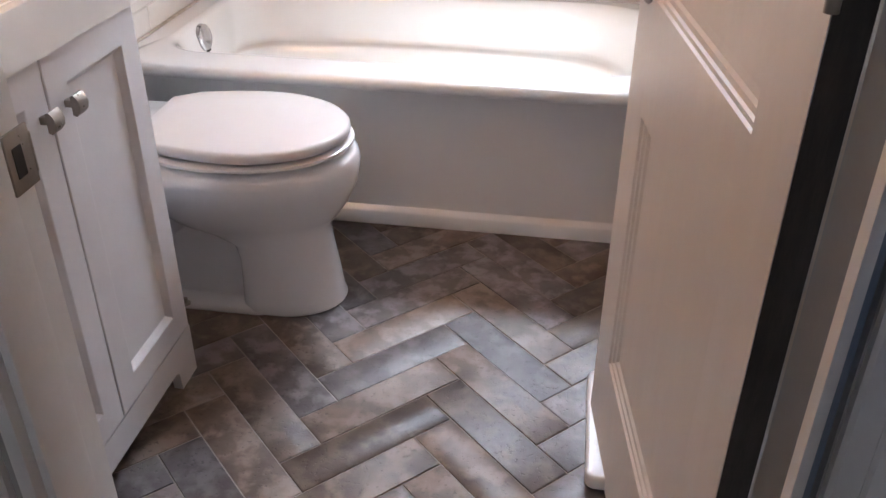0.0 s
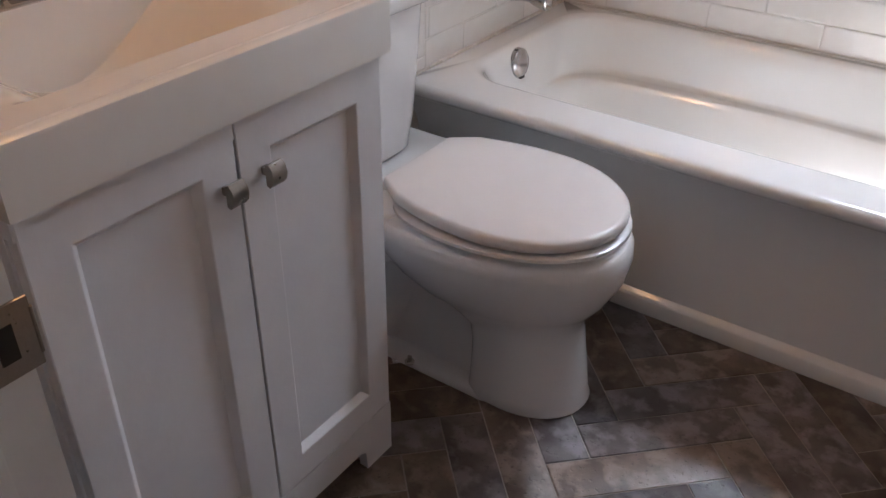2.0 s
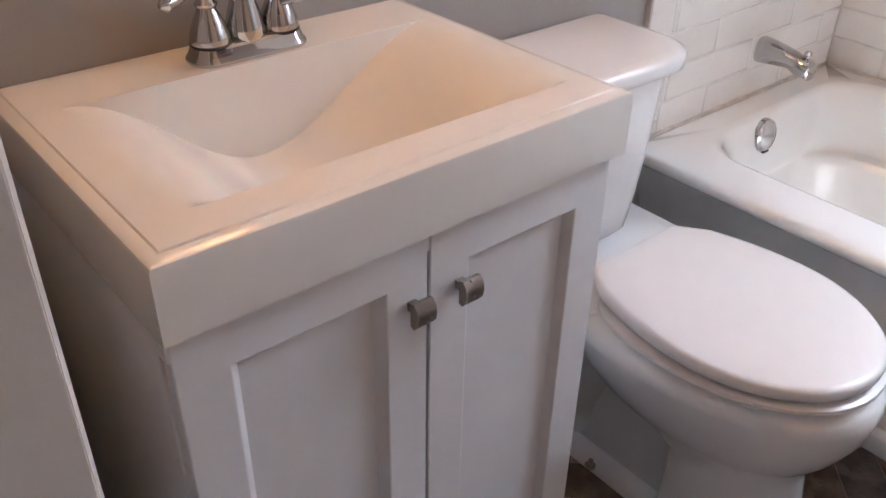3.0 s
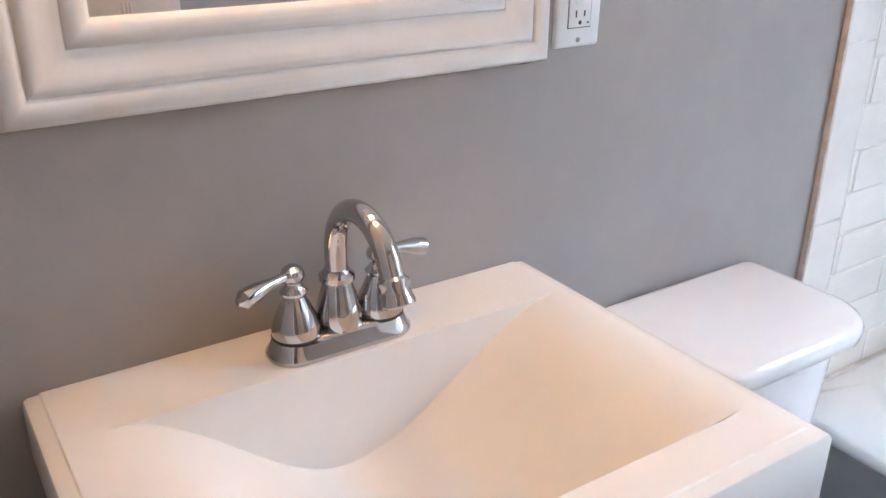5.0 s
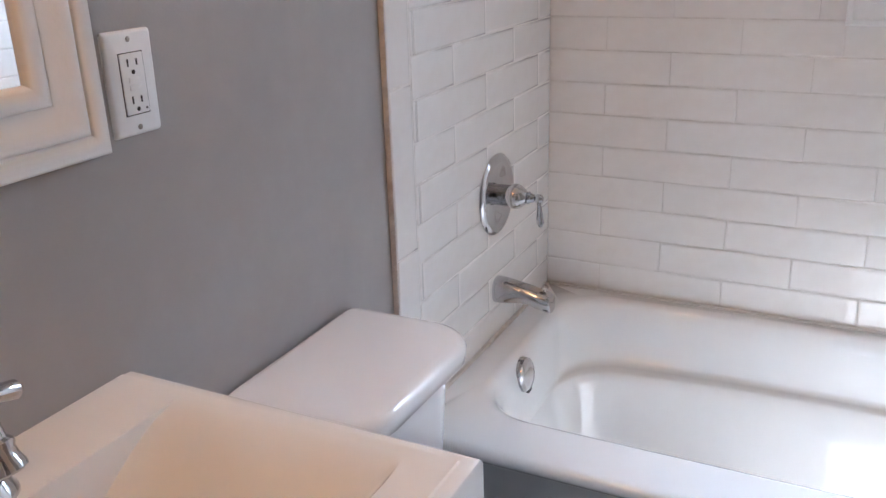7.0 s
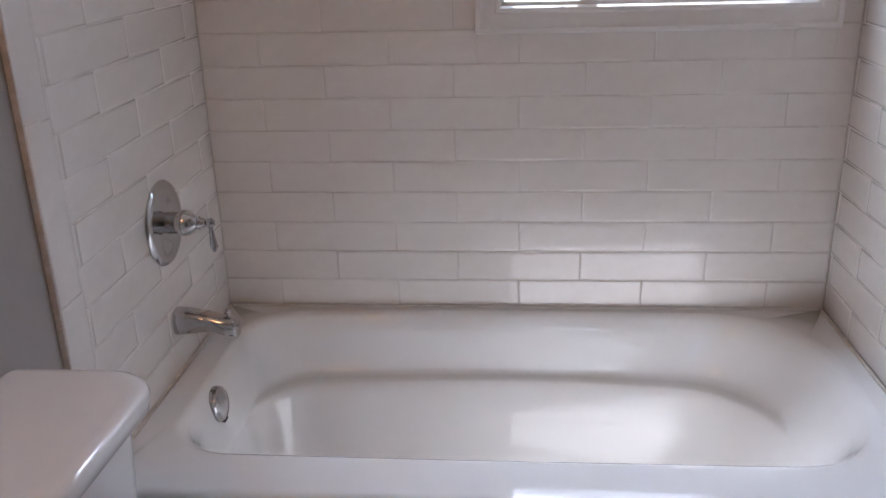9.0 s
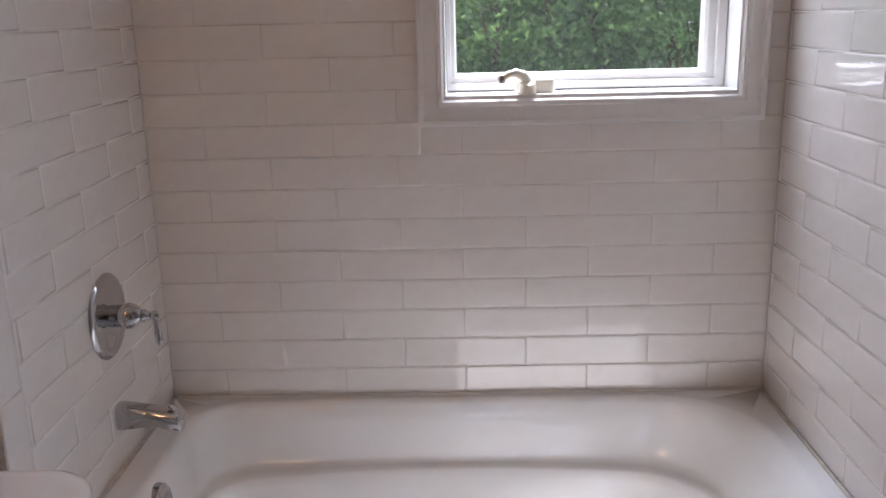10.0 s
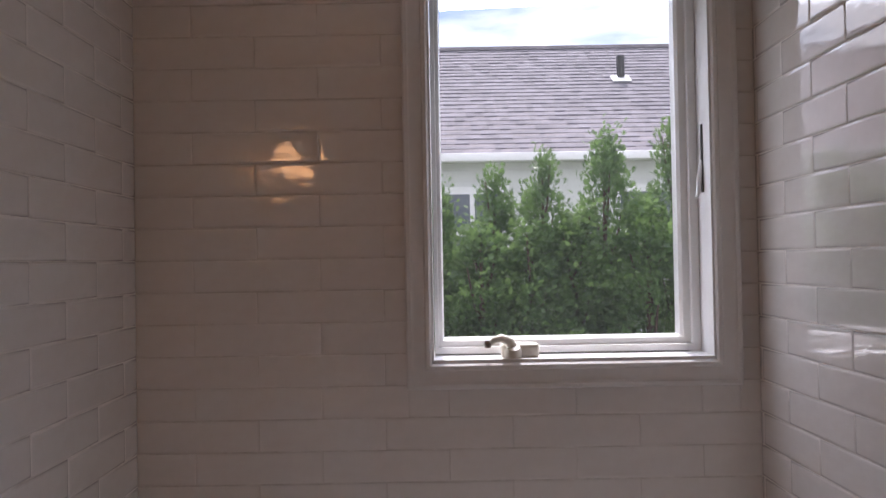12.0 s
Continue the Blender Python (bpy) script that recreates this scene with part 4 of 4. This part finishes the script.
spout_bend = part("spout_arc", tube(arc, 0.0118, 22), CHROME, faucet)
part("spout_tip", lathe(end + Vector((0.0050, 0, -0.0105)), (0.42, 0, -0.90), [(0.0125, 0), (0.0155, 0.003), (0.0155, 0.006), (0.014, 0.009), (0.0145, 0.016), (0.0165, 0.022), (0.0165, 0.026), (0.013, 0.028), (0.0, 0.0275)]), CHROME, faucet)
part("lift_rod", tube([(FX - 0.020, FY, FZ + 0.02), (FX - 0.020, FY, FZ + 0.058)], 0.0025), CHROME, faucet)
part("lift_knob", lathe((FX - 0.020, FY, FZ + 0.056), (0, 0, 1), [(0.0, 0), (0.005, 0.002), (0.006, 0.007), (0.003, 0.012), (0.0, 0.013)]), CHROME, faucet)

# ---- mirror ----
mirror = thing("wall_mirror", (0.0, -0.912, 1.155), "mirror in a wide moulded white frame above the sink", "mirror")


def mirror_corners(i, h):
    y0, y1, z0, z1 = -1.206 + i, -0.617 - i, 1.149 + i, 1.82 - i
    return [(0.002 + h, y0, z0), (0.002 + h, y1, z0), (0.002 + h, y1, z1), (0.002 + h, y0, z1)]


part("mirror_frame", frame_ring(mirror_corners, [(0, 0), (0, 0.010), (0.002, 0.016), (0.006, 0.020), (0.012, 0.0228), (0.018, 0.0226), (0.0225, 0.020), (0.0245, 0.0172), (0.026, 0.0160), (0.0275, 0.0180), (0.031, 0.0208), (0.036, 0.0210), (0.043, 0.0182), (0.051, 0.0148), (0.058, 0.0133), (0.0620, 0.0128), (0.0635, 0.0115), (0.0655, 0.0145), (0.071, 0.0168), (0.077, 0.0165), (0.082, 0.014), (0.086, 0.010), (0.0885, 0.004), (0.0885, 0)]), WHITE_TRIM, mirror, "", 50)
part("glass", box(0.003, 0.0075, -1.120, -0.706, 1.234, 1.734), MIRROR, mirror, "silvered mirror glass")

# ---- outlet ----
OY, OZ = -0.5625, 1.2155
outlet = thing("wall_outlet", (0.0, OY, OZ), "white wall outlet with two sockets beside the mirror", "outlet")
part("cover_plate", loft([round_rect(OY - 0.0352 + g, OY + 0.0352 - g, OZ - 0.058 + g, OZ + 0.058 - g, 0, (0.004,) * 4, 4) for g in (0, 0, 0.0015, 0.004)]), PLASTIC, outlet)
pl = outlet.children[0]
for i, v in enumerate(pl.data.vertices):
    ring = i // (len(pl.data.vertices) // 4)
    y, z = v.co.x + BASE[outlet.name].x - OY, v.co.y + BASE[outlet.name].y - OZ
    v.co = Vector(((0.0, 0.0035, 0.0055, 0.0062)[ring], y, z))
dev = part("socket_body", box(0.004, 0.0078, OY - 0.0168, OY + 0.0168, OZ - 0.0335, OZ + 0.0335, 0.0012), PLASTIC, outlet)
part("gap", box(0.0058, 0.0066, OY - 0.0178, OY + 0.0178, OZ - 0.0345, OZ + 0.0345), DARK, outlet)
for s in (-1, 1):
    cz = OZ + s * 0.0205
    for dy, hh in ((-0.0065, 0.0042), (0.0065, 0.0036)):
        part("slot", box(0.0072, 0.0081, OY + dy - 0.0011, OY + dy + 0.0011, cz + 0.003 - hh, cz + 0.003 + hh), DARK, dev)
    part("ground_hole", lathe((0.0074, OY, cz - 0.0075), (1, 0, 0), [(0.0026, 0), (0.0026, 0.0007), (0.0, 0.0008)], 12), DARK, dev)
for dz in (-0.0042, 0.0042):
    part("test_button", box(0.007, 0.0086, OY - 0.008, OY + 0.008, OZ + dz - 0.003, OZ + dz + 0.003, 0.0006), PLASTIC, dev)
part("indicator", lathe((0.0076, OY + 0.0125, OZ - 0.0285), (1, 0, 0), [(0.0014, 0), (0.0014, 0.0006), (0.0, 0.0007)], 10), DARK, dev)
for dz in (-0.0485, 0.0485):
    part("plate_screw", lathe((0.0058, OY, OZ + dz), (1, 0, 0), [(0.0032, 0), (0.0032, 0.0007), (0.0022, 0.0012), (0.0, 0.0013)], 16), NICKEL, outlet)

# ---- vanity light above the mirror ----
light = thing("vanity_light", (0.0, -0.905, 1.90), "wall light with two warm frosted glass shades above the mirror", "wall light")
part("back_plate", box(0.0, 0.022, -1.10, -0.71, 1.925, 1.995, 0.006, 3), NICKEL, light)
for ly in (-1.03, -0.78):
    part("arm", tube([(0.02, ly, 1.96), (0.06, ly, 1.965), (0.10, ly, 1.985), (0.115, ly, 1.995)], 0.008), NICKEL, light)
    part("shade", lathe((0.115, ly, 1.85), (0, 0, 1), [(0.066, 0), (0.068, 0.004), (0.062, 0.06), (0.050, 0.105), (0.034, 0.130), (0.018, 0.142), (0.0, 0.143)]), SHADE_GLASS, light, "glowing warm frosted glass shade")

# ---- bathroom scale behind the door ----
scale = thing("bathroom_scale", (1.38, -0.70, 0), "slim white bathroom scale on the floor behind the door", "scale")
part("platform", loft([round_rect(1.288 + g, 1.49 - g, -0.86 + g, -0.54 - g, z, (0.02 - g * 0.5,) * 4, 6) for g, z in ((0.004, 0.006), (0.0, 0.010), (0.0, 0.030), (0.003, 0.035), (0.008, 0.036))]), PLASTIC, scale, "", 50)
for x, y in ((1.32, -0.82), (1.32, -0.58), (1.46, -0.82), (1.46, -0.58)):
    part("scale_foot", lathe((x, y, 0.0), (0, 0, 1), [(0.012, 0), (0.012, 0.007), (0.0, 0.0075)]), DARK, scale)

# ---- outside ----
GROUND = -0.35
solid("ground", box(-400, 400, 1.0, 800, GROUND - 0.2, GROUND), LAWN, "mown green lawn outside the window", "lawn", kind="structure")
house = thing("neighbour_house", (2, 10, GROUND), "pale one-storey neighbouring house with a grey shingle roof", "house")
HY, EZ, RY_, RZ = 9.0, 2.74, 13.0, 4.98
hw = bmesh.new()
box(-9.0, 14.0, HY + 0.30, HY + 0.42, GROUND, EZ - 0.05, bm=hw)
for k in range(22):
    box(-9.0, 14.0, HY + 0.285, HY + 0.30, GROUND + 0.14 * k, GROUND + 0.14 * k + 0.132, bm=hw)
part("wall", hw, SIDING, house)
part("gutter", box(-9.2, 14.2, HY - 0.12, HY + 0.0, EZ - 0.09, EZ + 0.01, 0.02), VINYL, house, "white gutter along the eave")
part("soffit", box(-9.2, 14.2, HY, HY + 0.30, EZ - 0.07, EZ - 0.05), SIDING, house)
slope = math.atan2(RZ - EZ, RY_ - HY)
run = math.hypot(RZ - EZ, RY_ - HY)
up = Vector((0, math.cos(slope), math.sin(slope)))
nrm = Vector((0, -math.sin(slope), math.cos(slope)))
roof = part("roof", loft([[Vector((x, HY - 0.02, EZ)), Vector((x, RY_, RZ)), Vector((x, RY_ + 4, EZ)), Vector((x, RY_ + 4, EZ - 0.05)), Vector((x, HY - 0.02, EZ - 0.05))] for x in (-9.3, 14.3)]), SHINGLE, house, "grey asphalt shingle roof")
part("ridge_cap", box(-9.3, 14.3, RY_ - 0.10, RY_ + 0.10, RZ - 0.03, RZ + 0.035, 0.02), SHINGLE, house)


def shingles():
    """Laminated shingles in courses: tabs of uneven width and thickness over the stretch seen from the window."""
    rnd = random.Random(7)
    verts, faces = [], []
    courses = 28
    for c in range(courses):
        s0 = run * c / courses
        x = -2.0 - rnd.random() * 0.3
        while x < 7.5:
            w = rnd.choice((0.09, 0.12, 0.15, 0.19))
            th = rnd.choice((0.008, 0.011, 0.018))
            lo, hi = s0 - (0.012 if th > 0.015 else 0.0), s0 + run / courses + 0.02
            b = len(verts)
            for s, h in ((lo, 0.002), (lo, th + 0.006), (hi, 0.003)):
                for xx in (x + 0.004, x + w - 0.004):
                    verts.append(Vector((xx, HY, EZ)) + up * s + nrm * h)
            faces += [(b, b + 1, b + 3, b + 2), (b + 2, b + 3, b + 5, b + 4)]
            x += w
    return verts, faces


sv, sf = shingles()
me = bpy.data.meshes.new("shingle")
me.from_pydata([tuple(v - BASE[house.name]) for v in sv], [], sf)
TABS = material("shingle_tab", (0.215, 0.205, 0.228), 0.9, second=(0.175, 0.166, 0.186), scale=1.3, bump=0.002, bump_scale=150)
tn, tl = TABS.node_tree.nodes, TABS.node_tree.links
isl, hs, mr = tn.new("ShaderNodeNewGeometry"), tn.new("ShaderNodeHueSaturation"), tn.new("ShaderNodeMapRange")
mr.inputs["To Min"].default_value, mr.inputs["To Max"].default_value = 0.80, 1.10
tl.new(isl.outputs["Random Per Island"], mr.inputs["Value"])
tl.new(mr.outputs["Result"], hs.inputs["Value"])
src = tn["Principled BSDF"].inputs["Base Color"].links[0].from_socket
tl.new(src, hs.inputs["Color"])
tl.new(hs.outputs["Color"], tn["Principled BSDF"].inputs["Base Color"])
me.materials.append(TABS)
shing = new("shingle", me)
shing.parent = house
tagged(shing, kind="stuff")
vent_s = 0.61 * run
vb = Vector((3.46, HY, EZ)) + up * vent_s
vent = part("vent_pipe", lathe(vb, (0, 0, 1), [(0.06, -0.05), (0.06, 0.36), (0.05, 0.36), (0.05, 0.3), (0.0, 0.3)], 16), DARK, house, "dark roof vent pipe")
part("vent_flashing", loft([[vb + Vector((dx, 0, 0)) + up * ds + nrm * 0.035 for dx, ds in ((-0.14, -0.14), (0.14, -0.14), (0.14, 0.12), (-0.14, 0.12))], [vb + Vector((dx, 0, 0)) + up * ds + nrm * 0.055 for dx, ds in ((-0.11, -0.11), (0.11, -0.11), (0.11, 0.10), (-0.11, 0.10))]]), VINYL, vent)
for wx in (1.15, 3.35):
    w = part("house_window", box(wx - 0.45, wx + 0.45, HY + 0.24, HY + 0.29, 1.25, 2.38, 0.01), VINYL, house)
    for cx in (-0.21, 0.21):
        for z0, z1 in ((1.34, 1.78), (1.84, 2.29)):
            part("window_pane", box(wx + cx - 0.18, wx + cx + 0.18, HY + 0.228, HY + 0.238, z0, z1), WINDOW_DARK, w)


def crown(seed, height, width, sprays):
    """An arborvitae crown: upswept fans of scale leaves in uneven clumps, denser outside, with gaps."""
    rnd = random.Random(seed)
    bm_v, bm_f = [], []
    clumps = []
    spires = [(0.0, 0.0, 1.0, 1.0)] + [(width * rnd.uniform(-0.8, 0.8), width * rnd.uniform(-0.8, 0.8), rnd.uniform(0.50, 0.76), 0.5) for _ in range(5)]
    for n_c in range(250):
        sx, sy, sh, sw = spires[0] if n_c % 3 else rnd.choice(spires[1:])
        h = rnd.random() ** 0.85
        swell = 1.15 - 0.15 * h if h < 0.58 else 1.06 * ((1 - h) / 0.42) ** 0.9
        rr = width * sw * swell * (0.55 + 0.45 * rnd.random() ** 0.6) + 0.012
        a = rnd.random() * 2 * math.pi
        clumps.append((Vector((sx + rr * math.cos(a), sy + rr * math.sin(a), 0.06 + h * sh * height)), a, 0.06 + 0.07 * rnd.random() * (1 - 0.7 * h)))
    clumps += [(Vector((sx, sy, sh * height * (0.88 + 0.12 * k / 4))), k * 2.2, 0.022) for sx, sy, sh, sw in spires for k in range(5)]
    for i in range(sprays):
        c, a, size = clumps[i % len(clumps)]
        p = c + Vector((rnd.gauss(0, 1), rnd.gauss(0, 1), rnd.gauss(0.1, 1.2))) * size * 0.5
        yaw = a + rnd.gauss(0, 0.55)
        d = Vector((math.cos(yaw), math.sin(yaw), 0.65 + rnd.gauss(0, 0.45))).normalized()
        side = d.cross(Vector((rnd.gauss(0, 1), rnd.gauss(0, 1), rnd.gauss(0, 1)))).normalized()
        ln, wd = (0.024 + 0.028 * rnd.random()) * min(1.0, size / 0.05 + 0.2), 0.003 + 0.0024 * rnd.random()
        b = len(bm_v)
        bm_v += [p - side * wd * 0.3, p + side * wd * 0.3, p + d * ln * 0.6 + side * wd, p + d * ln, p + d * ln * 0.6 - side * wd]
        bm_f.append((b, b + 1, b + 2, b + 3, b + 4))
        for at, reach in ((0.2, 0.50), (0.5, 0.42)):
            for sg in (-1, 1):
                b = len(bm_v)
                q = p + d * ln * at
                e2 = (d * 0.75 + side * sg * 0.75).normalized()
                bm_v += [q, q + e2 * ln * reach * 0.6 + d * wd, q + e2 * ln * reach, q + e2 * ln * reach * 0.6 - d * wd]
                bm_f.append((b, b + 1, b + 2, b + 3))
    top = max(v.z for v in bm_v)
    bm_v = [Vector((v.x, v.y, v.z * height / top)) for v in bm_v]
    me = bpy.data.meshes.new("crown")
    me.from_pydata([tuple(v) for v in bm_v], [], bm_f)
    me.materials.append(LEAF)
    return me


crowns = [crown(11, 1.9, 0.33, 11000), crown(23, 1.9, 0.30, 11000)]
trunk_bm = tube([(0, 0, -0.1), (0.01, 0, 0.5), (-0.01, 0.01, 1.1), (0, 0, 1.75)], [0.045, 0.035, 0.022, 0.006], 8)
for k in range(14):
    a, h = k * 2.4, 0.25 + 0.1 * k
    L_ = 0.26 * (1 - h / 2.1)
    tube([(0, 0, h), (L_ * 0.5 * math.cos(a), L_ * 0.5 * math.sin(a), h + 0.08), (L_ * math.cos(a), L_ * math.sin(a), h + 0.25)], [0.012, 0.008, 0.003], 5, trunk_bm)
trunk_me = finish(trunk_bm, "trunk", BARK)
HEDGE_Y = 3.35
for i, (x, y, top, which) in enumerate((
        (0.42, 0.05, 1.92, 1), (0.74, 0.0, 1.99, 0), (1.05, 0.06, 2.02, 1), (1.305, -0.04, 2.10, 1), (1.65, 0.02, 2.27, 0), (2.02, 0.0, 2.26, 1), (2.36, 0.05, 2.12, 0),
        (0.62, -0.15, 1.72, 1), (0.96, -0.18, 1.76, 0), (1.22, -0.20, 1.70, 1), (1.46, -0.14, 1.80, 0), (1.84, -0.16, 1.84, 1), (2.20, -0.12, 1.86, 0), (2.70, 0.02, 2.0, 1),
        (0.72, 0.30, 1.70, 0), (1.02, 0.32, 1.68, 1), (1.38, 0.30, 1.72, 0), (1.74, 0.32, 1.76, 1), (2.10, 0.30, 1.80, 0), (2.50, 0.30, 1.7, 1),
        (0.10, 0.04, 2.05, 0), (-0.22, 0.0, 1.95, 1), (-0.55, 0.05, 2.15, 0), (-0.90, 0.0, 2.02, 1), (-1.25, 0.04, 2.10, 0), (-0.38, -0.16, 1.6, 1), (0.26, -0.15, 1.62, 0))):
    s, girth = (top - GROUND) / 1.9, (0.62 if i < 7 else 1.0)
    tree = new("hedge_tree")
    tree.location, tree.scale, tree.rotation_euler = (x, HEDGE_Y + y, GROUND), (s * girth, s * girth, s), (0, 0, i * 1.9)
    tagged(tree, "dense green arborvitae in a hedge outside the window", "tree", "hedge row")
    for nm, d in (("crown", crowns[which]), ("trunk", trunk_me)):
        o = new(nm, d)
        o.parent = tree

# ---- wall tiles ----
PITCH_X, PITCH_Z, TL, TH, TD = 0.3075, 0.0778, 0.3069, 0.0768, 0.0085
ROW0 = 0.537                       # top of the first row above the tub
TILE_MESHES = {}
tile_rnd = random.Random(5)


def tile_mesh(w, h):
    """One glazed tile lying in local x (length) and z, face towards -y, with pillowed uneven edges."""
    key = (round(w, 4), round(h, 4), tile_rnd.randrange(3))
    if key not in TILE_MESHES:
        rnd = random.Random(key[2] + 1)
        bm = bmesh.new()
        rows = []
        for inset, y in ((0.0, 0.0), (0.0, -TD + 0.0024), (0.0006, -TD + 0.0010), (0.0020, -TD + 0.0003), (0.006, -TD + 0.00008), (0.016, -TD)):
            j = 0.0005
            inset = min(inset, 0.4 * min(w, h))
            rows.append([bm.verts.new((sx * (w / 2 - inset) + rnd.uniform(-j, j), y, sz * (h / 2 - inset) + rnd.uniform(-j, j))) for sx, sz in ((-1, -1), (1, -1), (1, 1), (-1, 1))])
        for a, b in zip(rows, rows[1:]):
            for i in range(4):
                bm.faces.new((a[i], a[(i + 1) % 4], b[(i + 1) % 4], b[i]))
        bm.faces.new(rows[-1])
        TILE_MESHES[key] = finish(bm, "tile", TILE, 50)
    return TILE_MESHES[key]


def lay_tile(parent, m, w, h):
    ob = new("tile", tile_mesh(w, h))
    ob.parent = parent
    tilt = pose(0, 0, 0, tile_rnd.gauss(0, 0.30), tile_rnd.gauss(0, 0.10), tile_rnd.gauss(0, 0.03))
    ob.matrix_basis = Matrix.Translation(-BASE[parent.name]) @ m @ tilt @ Matrix.Translation((0, tile_rnd.uniform(-0.0006, 0.0003), 0))


def courses(parent, a, b, first, z_from, z_to, place, hole=None):
    """Running bond from a to b; place(u, z) gives the pose of a tile centred there; hole is (u0, u1, z0, z1)."""
    k = 0
    z1 = ROW0
    while z1 - TH < z_to:
        z0 = max(z1 - TH, z_from)
        top = min(z1 - (PITCH_Z - TH), z_to)
        u = first + (PITCH_X / 2 if k % 2 else 0) - 3 * PITCH_X
        while u < b:
            spans = [(max(u, a) + 0.0005, min(u + PITCH_X, b) - 0.0005, z0, top)]
            if hole:
                h0, h1, g0, g1 = hole
                l, r, _, _ = spans[0]
                if top > g0 + 0.004 and z0 < g1 - 0.004 and r > h0 and l < h1:
                    spans = []
                    if l < h0 - 0.012:
                        spans.append((l, h0, z0, top))
                    if r > h1 + 0.012:
                        spans.append((h1, r, z0, top))
                    if z0 < g0 - 0.008:
                        spans.append((max(l, h0), min(r, h1), z0, g0))
                    if top > g1 + 0.008:
                        spans.append((max(l, h0), min(r, h1), g1, top))
            for l, r, q0, q1 in spans:
                if r - l > 0.012 and q1 - q0 > 0.008:
                    lay_tile(parent, place((l + r) / 2, (q0 + q1) / 2), r - l + 0.0004, q1 - q0)
            u += PITCH_X
        z1 += PITCH_Z
        k += 1


courses(wall_north, 0.010, RIGHT + 0.001, 0.152, RIM + 0.002, CEIL, lambda u, z: Matrix.Translation((u, BACK + 0.0090, z)), (0.668, 1.474, 1.152, 2.250))
courses(grout_west, TILE_EDGE + 0.079, BACK, 0.236, RIM + 0.002, CEIL, lambda u, z: Matrix.Translation((0.0030, u, z)) @ pose(0, 0, 0, 0, 0, 90))
courses(grout_east, TILE_EDGE + 0.079, BACK, 0.30, RIM + 0.002, CEIL, lambda u, z: Matrix.Translation((RIGHT + 0.0090, u, z)) @ pose(0, 0, 0, 0, 0, -90))
# upright border tiles at the outer edge of both tiled walls
for parent, x, turn in ((grout_west, 0.0030, 90), (grout_east, RIGHT + 0.0090, -90)):
    z = 0.19
    while z < CEIL:
        z0, z1 = max(z, 0.10), min(z + TL, CEIL)
        lay_tile(parent, Matrix.Translation((x, TILE_EDGE + 0.0385, (z0 + z1) / 2)) @ pose(0, 0, 0, 0, 0, turn), 0.0765, z1 - z0)
        z += PITCH_X
for x0, x1 in ((0.0, 0.011), (RIGHT + 0.001, RIGHT + 0.012)):
    solid("tile_edge_trim", box(x0, x1, TILE_EDGE - 0.0045, TILE_EDGE - 0.001, 0.09, CEIL, 0.0008), BARE_EDGE, "rough brown edge bead beside the tiles", "trim", kind="structure")

# ---- herringbone floor ----
FL, FW, FG = 0.342, 0.0905, 0.0026
R2 = math.sqrt(2)
U0, V0 = 0.952 - (FL - FW) / R2, -0.257 - (FL + FW) / R2
plank_rnd = random.Random(3)


def clip(poly, axis, limit, keep_less):
    out = []
    for p, q in zip(poly, poly[1:] + poly[:1]):
        a, b = (limit - p[axis], limit - q[axis]) if keep_less else (p[axis] - limit, q[axis] - limit)
        if a >= 0:
            out.append(p)
        if a * b < 0:
            t = a / (a - b)
            out.append((p[0] + (q[0] - p[0]) * t, p[1] + (q[1] - p[1]) * t))
    return out


def floor_tile(corners):
    poly = corners
    for axis, limit, less in ((0, 0.001, False), (0, RIGHT + 0.011, True), (1, FRONT - 0.045, False), (1, 0.088, True)):
        poly = clip(poly, axis, limit, less)
        if len(poly) < 3:
            return
    cx, cy = sum(p[0] for p in poly) / len(poly), sum(p[1] for p in poly) / len(poly)
    area = abs(sum(p[0] * q[1] - q[0] * p[1] for p, q in zip(poly, poly[1:] + poly[:1]))) / 2
    if area < 0.0003:
        return
    bm = bmesh.new()
    lift = plank_rnd.uniform(-0.0008, 0.0006)
    rows = []
    for shrink, z in ((0.0, -0.005), (0.0, -0.0014), (0.0011, -0.0003), (0.0040, lift + 0.0004)):
        row = []
        for p in poly:
            d = math.hypot(p[0] - cx, p[1] - cy)
            f = 1 - shrink / max(d, 0.01)
            row.append(bm.verts.new((cx + (p[0] - cx) * f, cy + (p[1] - cy) * f, z)))
        rows.append(row)
    n = len(poly)
    for a, b in zip(rows, rows[1:]):
        for i in range(n):
            bm.faces.new((a[i], a[(i + 1) % n], b[(i + 1) % n], b[i]))
    bm.faces.new(rows[-1])
    part("floor_tile", bm, STONE, floor, "", 50)


for i in range(-24, 25):
    for j in range(-4, 5):
        ox, oy = i * FW + j * FL, i * FW - j * FL
        for x0, x1, y0, y1 in ((ox, ox + FL, oy, oy + FW), (ox + FL, ox + FL + FW, oy + FW - FL, oy + FW)):
            g = FG / 2
            quad = [(x0 + g, y0 + g), (x1 - g, y0 + g), (x1 - g, y1 - g), (x0 + g, y1 - g)]
            pts = [(U0 + (x - y) / R2, V0 + (x + y) / R2) for x, y in quad]
            if max(p[1] for p in pts) > -1.5 and min(p[1] for p in pts) < 0.1 and max(p[0] for p in pts) > 0 and min(p[0] for p in pts) < 1.55:
                floor_tile(pts)
